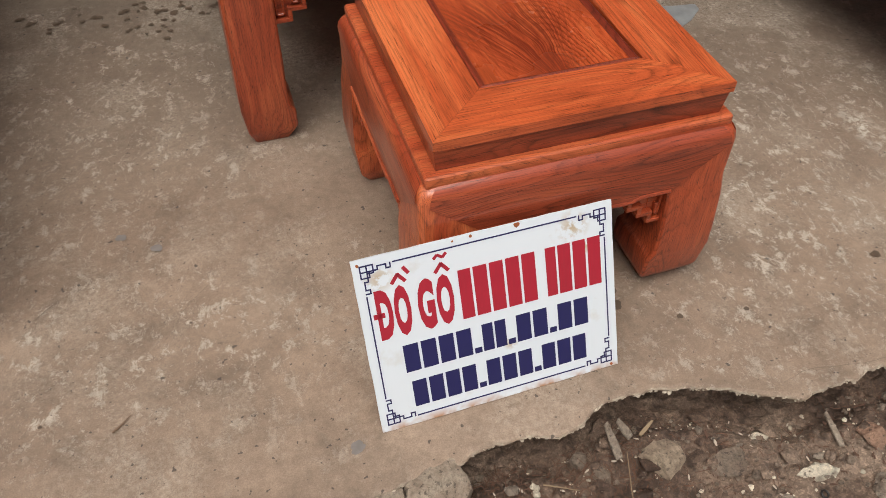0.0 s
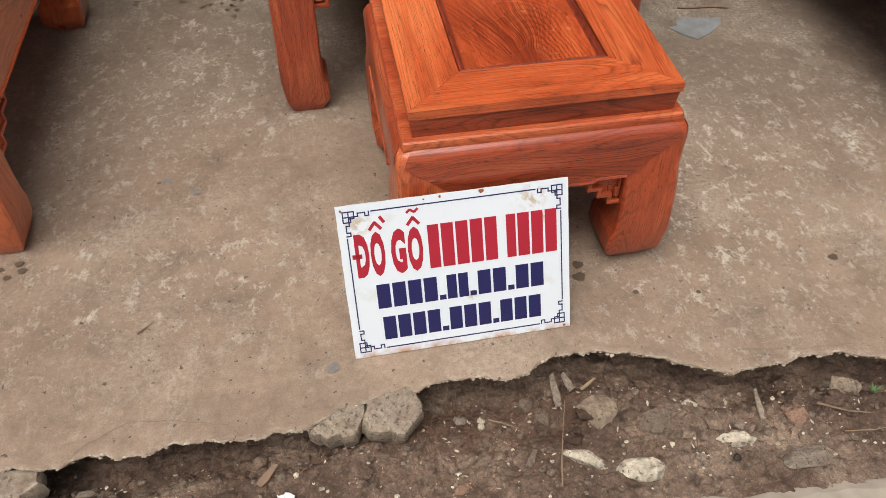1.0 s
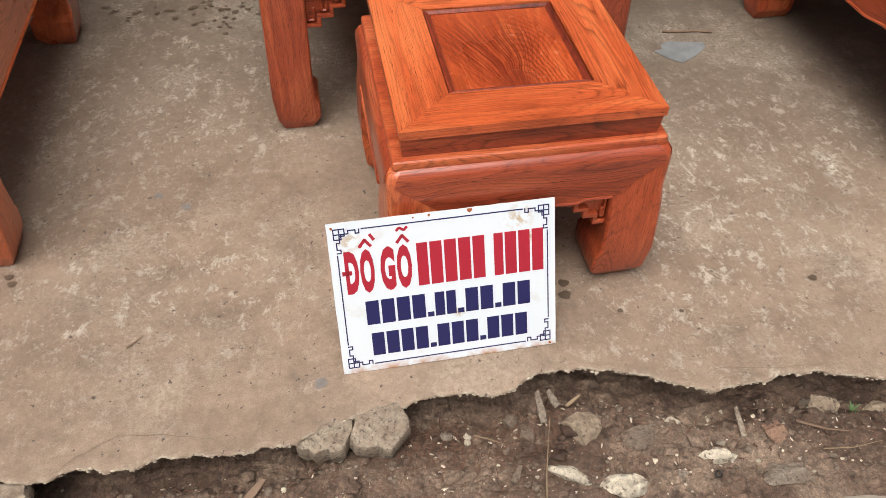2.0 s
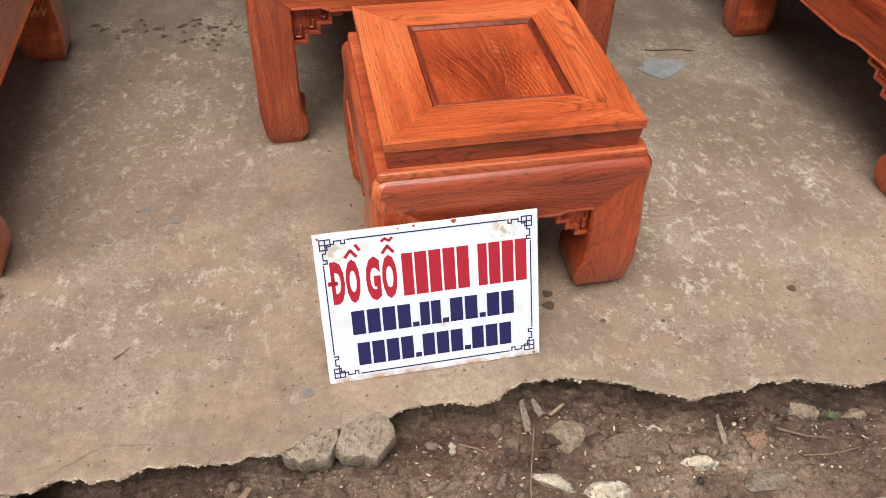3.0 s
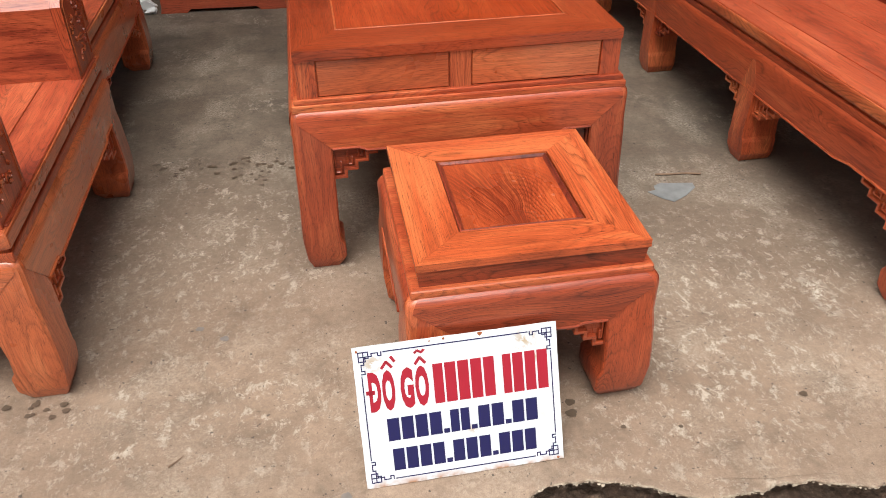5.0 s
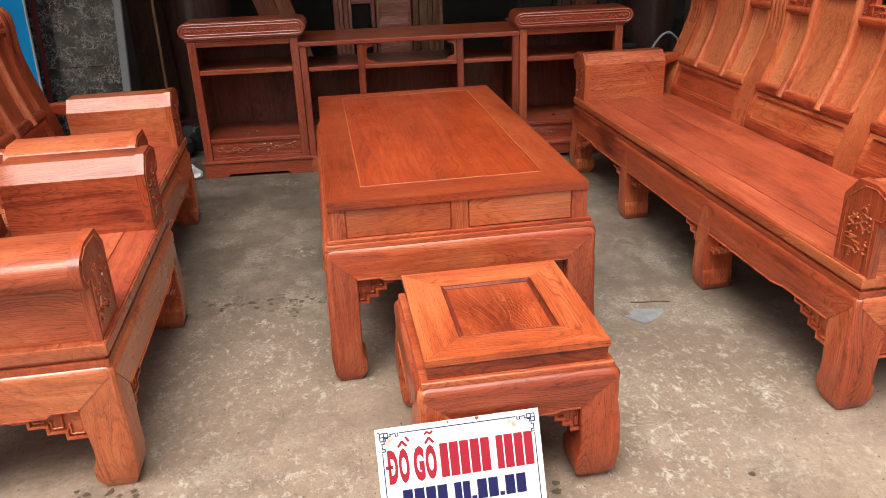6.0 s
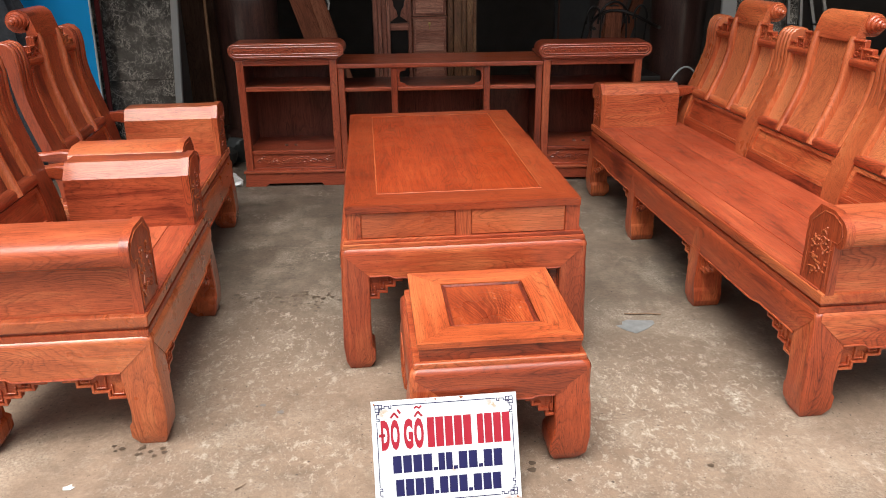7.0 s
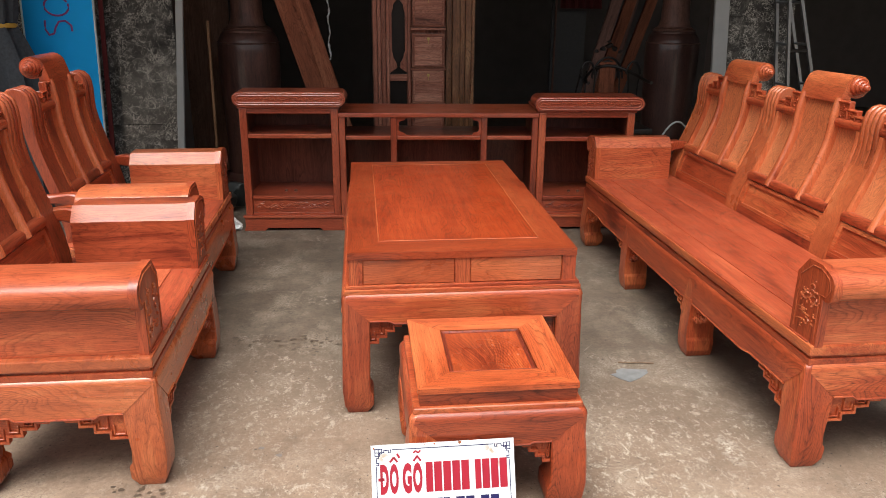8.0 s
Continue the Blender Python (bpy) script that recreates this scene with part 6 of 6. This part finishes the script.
stone("stone", 0.405, 0.500, 0.046, (1.3, 0.5, 0.5), 3, pale_stone, "pale yellowish limestone half sunk in the earth", rz=-25)
stone("stone", 0.665, 0.488, 0.030, (1.3, 0.65, 0.6), 4, pale_stone, "pale yellowish limestone half sunk in the earth", rz=-12)
stone("stone", 0.775, 0.432, 0.050, (1.2, 0.7, 0.32), 5, grey_stone, "flat grey stone sunk in the earth")
stone("stone", 0.906, 0.558, 0.037, (1.15, 0.72, 0.6), 6, buff_stone, "rounded buff stone on the earth", sink=0.7)
stone("stone", 0.905, 0.588, 0.014, (1, 0.8, 1.0), 7, grey_stone, "small bluish stone on the earth", sink=0.8)
stone("brick_shard", 0.790, 0.512, 0.034, (0.8, 1.1, 0.5), 8, brick_mat, "orange brick shard in the earth", rz=30)
stone("brick_shard", 0.180, 0.480, 0.018, (1.0, 0.8, 0.4), 9, brick_mat, "orange brick shard in the earth", rz=10)
stone("stone", 0.330, 0.628, 0.026, (0.8, 0.8, 0.9), 10, stone_mat, "rough brown stone by the slab edge")
stone("stone", 0.345, 0.590, 0.022, (0.8, 1.2, 0.7), 12, stone_mat, "rough brown stone by the slab edge")
stone("stone", 0.200, 0.606, 0.015, (1, 0.8, 0.8), 13, grey_stone, "small pale gravel stone", sink=0.7)
stone("stone", 0.240, 0.604, 0.012, (1, 0.8, 0.8), 14, pale_stone, "small pale gravel stone", sink=0.7)
stone("stone", 0.235, 0.592, 0.010, (1, 0.9, 0.8), 15, pale_stone, "small pale gravel stone", sink=0.7)
stone("stone", -0.452, 0.602, 0.018, (1.2, 0.7, 0.7), 16, grey_stone, "small pale gravel stone", sink=0.7)
stone("stone", 0.545, 0.545, 0.035, (1.2, 0.8, 0.4), 17, stone_mat, "rough brown stone half sunk in the earth")
stone("stone", 1.03, 0.555, 0.040, (1.1, 0.7, 0.6), 21, buff_stone, "pale buff stone half sunk in the earth", rz=15)
stone("stone", 0.62, 0.57, 0.02, (1.2, 0.7, 0.6), 18, pale_stone, "rough buff stone half sunk in the earth")


def shard(x, y, length, w, rz, tilt, material, label, name="wood_chip", group="chips on the earth"):
    bm = prism([(-w / 2, 0), (w * 0.3, 0.0), (w / 2, length * 0.35), (w * 0.35, length), (-w * 0.2, length * 0.95), (-w * 0.5, length * 0.4)], 2, -0.002, 0.002, bev=0.0006)
    ob = tagged(part(name, bm, material), label, "litter", group)
    ob.matrix_world = pose(x, y, ground_height(x, y) + 0.010, tilt, 0, rz)


splinter_mat = muddy("weathered_splinter", (0.46, 0.37, 0.28))
shard(0.728, 0.512, 0.062, 0.010, -8, 4, splinter_mat, "weathered splinter of wood on the earth")
shard(0.380, 0.600, 0.060, 0.014, 4, 22, grey_stone, "grey plastic shard stuck in the earth", "plastic_shard")
shard(0.412, 0.628, 0.035, 0.014, 30, 30, grey_stone, "grey plastic shard stuck in the earth", "plastic_shard")
shard(-0.150, 0.540, 0.045, 0.014, -40, 4, chip_mat, "weathered splinter of wood on the earth")
shard(-0.095, 0.512, 0.03, 0.014, 70, 2, white_mat, "white plastic shard on the earth", "plastic_shard")
shard(0.300, 0.500, 0.035, 0.012, -30, 2, stone_mat, "weathered splinter of wood on the earth")
shard(0.43, 0.628, 0.035, 0.006, -60, 8, dry_mat, "weathered splinter of wood on the earth")


def stalk(pts, r, material, label, name="stalk"):
    z = lambda x, y: max(ground_height(x, y), -0.075) + 0.010
    tagged(part(name, tube([(x, y, z(x, y) + h) for x, y, h in pts], lambda f: r * (1.2 - 0.7 * f), 6), material, smooth=True), label, "litter", "dry stalks")


stalk([(0.345, 0.455, 0), (0.356, 0.50, 0.006), (0.372, 0.55, 0.012), (0.388, 0.60, 0.02)], 0.0011, dry_mat, "long dry straw stalk on the earth")
stalk([(0.84, 0.53, 0), (0.86, 0.515, 0.004), (0.89, 0.505, 0.006), (0.93, 0.498, 0.002)], 0.0022, chip_mat, "curved brown root on the earth")
stalk([(0.86, 0.468, 0.0), (0.92, 0.464, 0.004), (0.98, 0.468, 0.0)], 0.001, dry_mat, "thin dry straw stalk on the earth")
stalk([(0.25, 0.60, 0.004), (0.275, 0.585, 0.008), (0.30, 0.575, 0.002)], 0.0011, dry_mat, "thin dry straw stalk on the earth")


def build_weed(x, y):
    t = thing("weed", pose(x, y, ground_height(x, y)), "small green weed sprouting from the earth", "weed")
    rnd = random.Random(6)
    for k in range(7):
        a, l = k * 0.9 + rnd.uniform(-0.2, 0.2), rnd.uniform(0.018, 0.032)
        rings = []
        for f in (0, 0.3, 0.6, 0.85, 1.0):
            w = 0.0020 * math.sin(math.pi * (0.12 + 0.86 * f))
            d, z = l * f * 0.5, l * (1.5 * f - 0.8 * f * f)
            c, s = math.cos(a), math.sin(a)
            rings.append([(d * c - w * s, d * s + w * c, z), (d * c, d * s, z - 0.0008), (d * c + w * s, d * s - w * c, z), (d * c, d * s, z + 0.0004)])
        part("leaf", loft(rings), leaf_mat, t, smooth=True)


build_weed(0.962, 0.540)


def scatter(name, n, seed, material, label, category, size, box, kind="lump"):
    rnd = random.Random(seed)
    bm = bmesh.new()
    for k in range(n):
        x = rnd.uniform(box[0], box[1])
        y = box[2] + (box[3] - box[2]) * rnd.random()
        if y > slab_edge(x) + 0.012 or y < road_edge(x) - 0.03:
            continue
        z, s = ground_height(x, y), rnd.uniform(*size) * (1 + 1.2 * (rnd.random() ** 6))
        if kind == "lump":
            lump(s, k * 0.37, (1.1, 0.9, 0.7), 1, 0.4, bm, (x, y, z + s * 0.35))
        elif kind == "chip":
            a, l = rnd.uniform(0, 6.28), s * rnd.uniform(1.5, 5)
            c, n = Vector((math.cos(a), math.sin(a), rnd.uniform(-0.3, 0.3))), Vector((-math.sin(a), math.cos(a), rnd.uniform(-0.4, 0.4)))
            o = Vector((x, y, z + 0.003))
            loft([[o + c * l * f + n * s * w, o + c * l * f - n * s * w, o + c * l * f - n * s * w - Vector((0, 0, 0.001)), o + c * l * f + n * s * w - Vector((0, 0, 0.001))] for f, w in ((-0.5, 0.3), (0.1, 0.7), (0.5, 0.2))], bm=bm)
        else:
            a, l = rnd.uniform(0, 6.28), rnd.uniform(0.006, 0.022)
            b = rnd.uniform(-0.7, 0.7)
            tube([(x + l * f * math.cos(a + b * f), y + l * f * math.sin(a + b * f), z + 0.002 + 0.010 * f * (1 - f) * rnd.random() + 0.003 * f) for f in (0, 0.25, 0.5, 0.75, 1.0)], s, 4, bm)
    tagged(part(name, bm, material), label, category, kind="stuff")


root_mat = plain("dry_rootlets", (0.15, 0.078, 0.048), 0.9, vary=0.5, scale=80)
scatter("gravel", 1500, 1, stone_mat, "brown grit and pebbles strewn on the earth", "gravel", (0.0015, 0.0055), (-0.75, 1.25, 0.40, 0.70))
scatter("gravel", 420, 2, pale_stone, "pale chips of stone strewn on the earth", "gravel", (0.001, 0.004), (-0.75, 1.25, 0.42, 0.70))
scatter("gravel", 90, 3, grey_stone, "grey chips of stone strewn on the earth", "gravel", (0.002, 0.006), (-0.75, 1.25, 0.42, 0.70))
scatter("gravel", 420, 4, dirt_mat, "dark clods of earth by the slab edge", "soil", (0.004, 0.015), (-0.75, 1.25, 0.50, 0.70))
bark_mat = plain("bark_litter", (0.12, 0.064, 0.042), 0.9, vary=0.5, scale=90)
scatter("bark_litter", 700, 7, bark_mat, "reddish scraps of bark trodden into the earth", "litter", (0.0008, 0.0022), (-0.75, 1.25, 0.46, 0.68), "chip")
chip_white = plain("pale_chips", (0.55, 0.46, 0.36), 0.8, vary=0.3, scale=80)
scatter("chips", 260, 9, chip_white, "pale splinters and chips strewn on the earth", "litter", (0.0007, 0.0022), (-0.75, 1.25, 0.46, 0.68), "chip")
scatter("roots", 700, 11, root_mat, "clump of fine rootlets by the slab edge", "litter", (0.0002, 0.0006), (0.10, 0.42, 0.54, 0.66), "root")
scatter("roots", 1500, 5, root_mat, "fine dry rootlets and straw in the earth", "litter", (0.0002, 0.0006), (-0.75, 1.25, 0.48, 0.68), "root")


lime_crumb = plain("lime_crumbs", (0.52, 0.44, 0.34), 0.9, vary=0.3, scale=90, bumps=0.4)


def lip_crumbs():
    """Loose mortar crumbs and aggregate clinging to the broken face of the slab."""
    rnd = random.Random(21)
    for material, n, low, label in ((lime_crumb, 420, 0.010, "pale mortar crumbs along the broken slab edge"), (dirt_mat, 520, 0.045, "dark earth clinging to the broken slab face"), (stone_mat, 260, 0.045, "brown aggregate in the broken slab face")):
        bm = bmesh.new()
        for k in range(n):
            x = rnd.uniform(-0.72, 1.25)
            d = low * rnd.random() ** 0.7
            s = rnd.uniform(0.0012, 0.0055 if low > 0.01 else 0.0034) * (1 + rnd.random() ** 5)
            y = slab_edge(x) - 0.0005 + d * (0.75 if low > 0.01 else 0.2) + 0.012 * noise.noise((x * 30, 9, 2)) * d / 0.02
            lump(s, k * 0.41, (1.2, 0.9, 0.7), 1, 0.5, bm, (x, y, -0.003 - d))
        tagged(part("crumbs", bm, material), label, "rubble", kind="stuff")


lip_crumbs()
ring = tagged(part("rubber_ring", tube([(0.0055 * math.cos(a), 0.0055 * math.sin(a), 0.0) for a in np.linspace(0, 2 * math.pi, 19)], 0.0018, 8), black_lacquer, smooth=True), "small black rubber ring on the earth", "ring")
ring.matrix_world = pose(0.655, 0.455, ground_height(0.655, 0.455) + 0.006, 14, 6, 0)
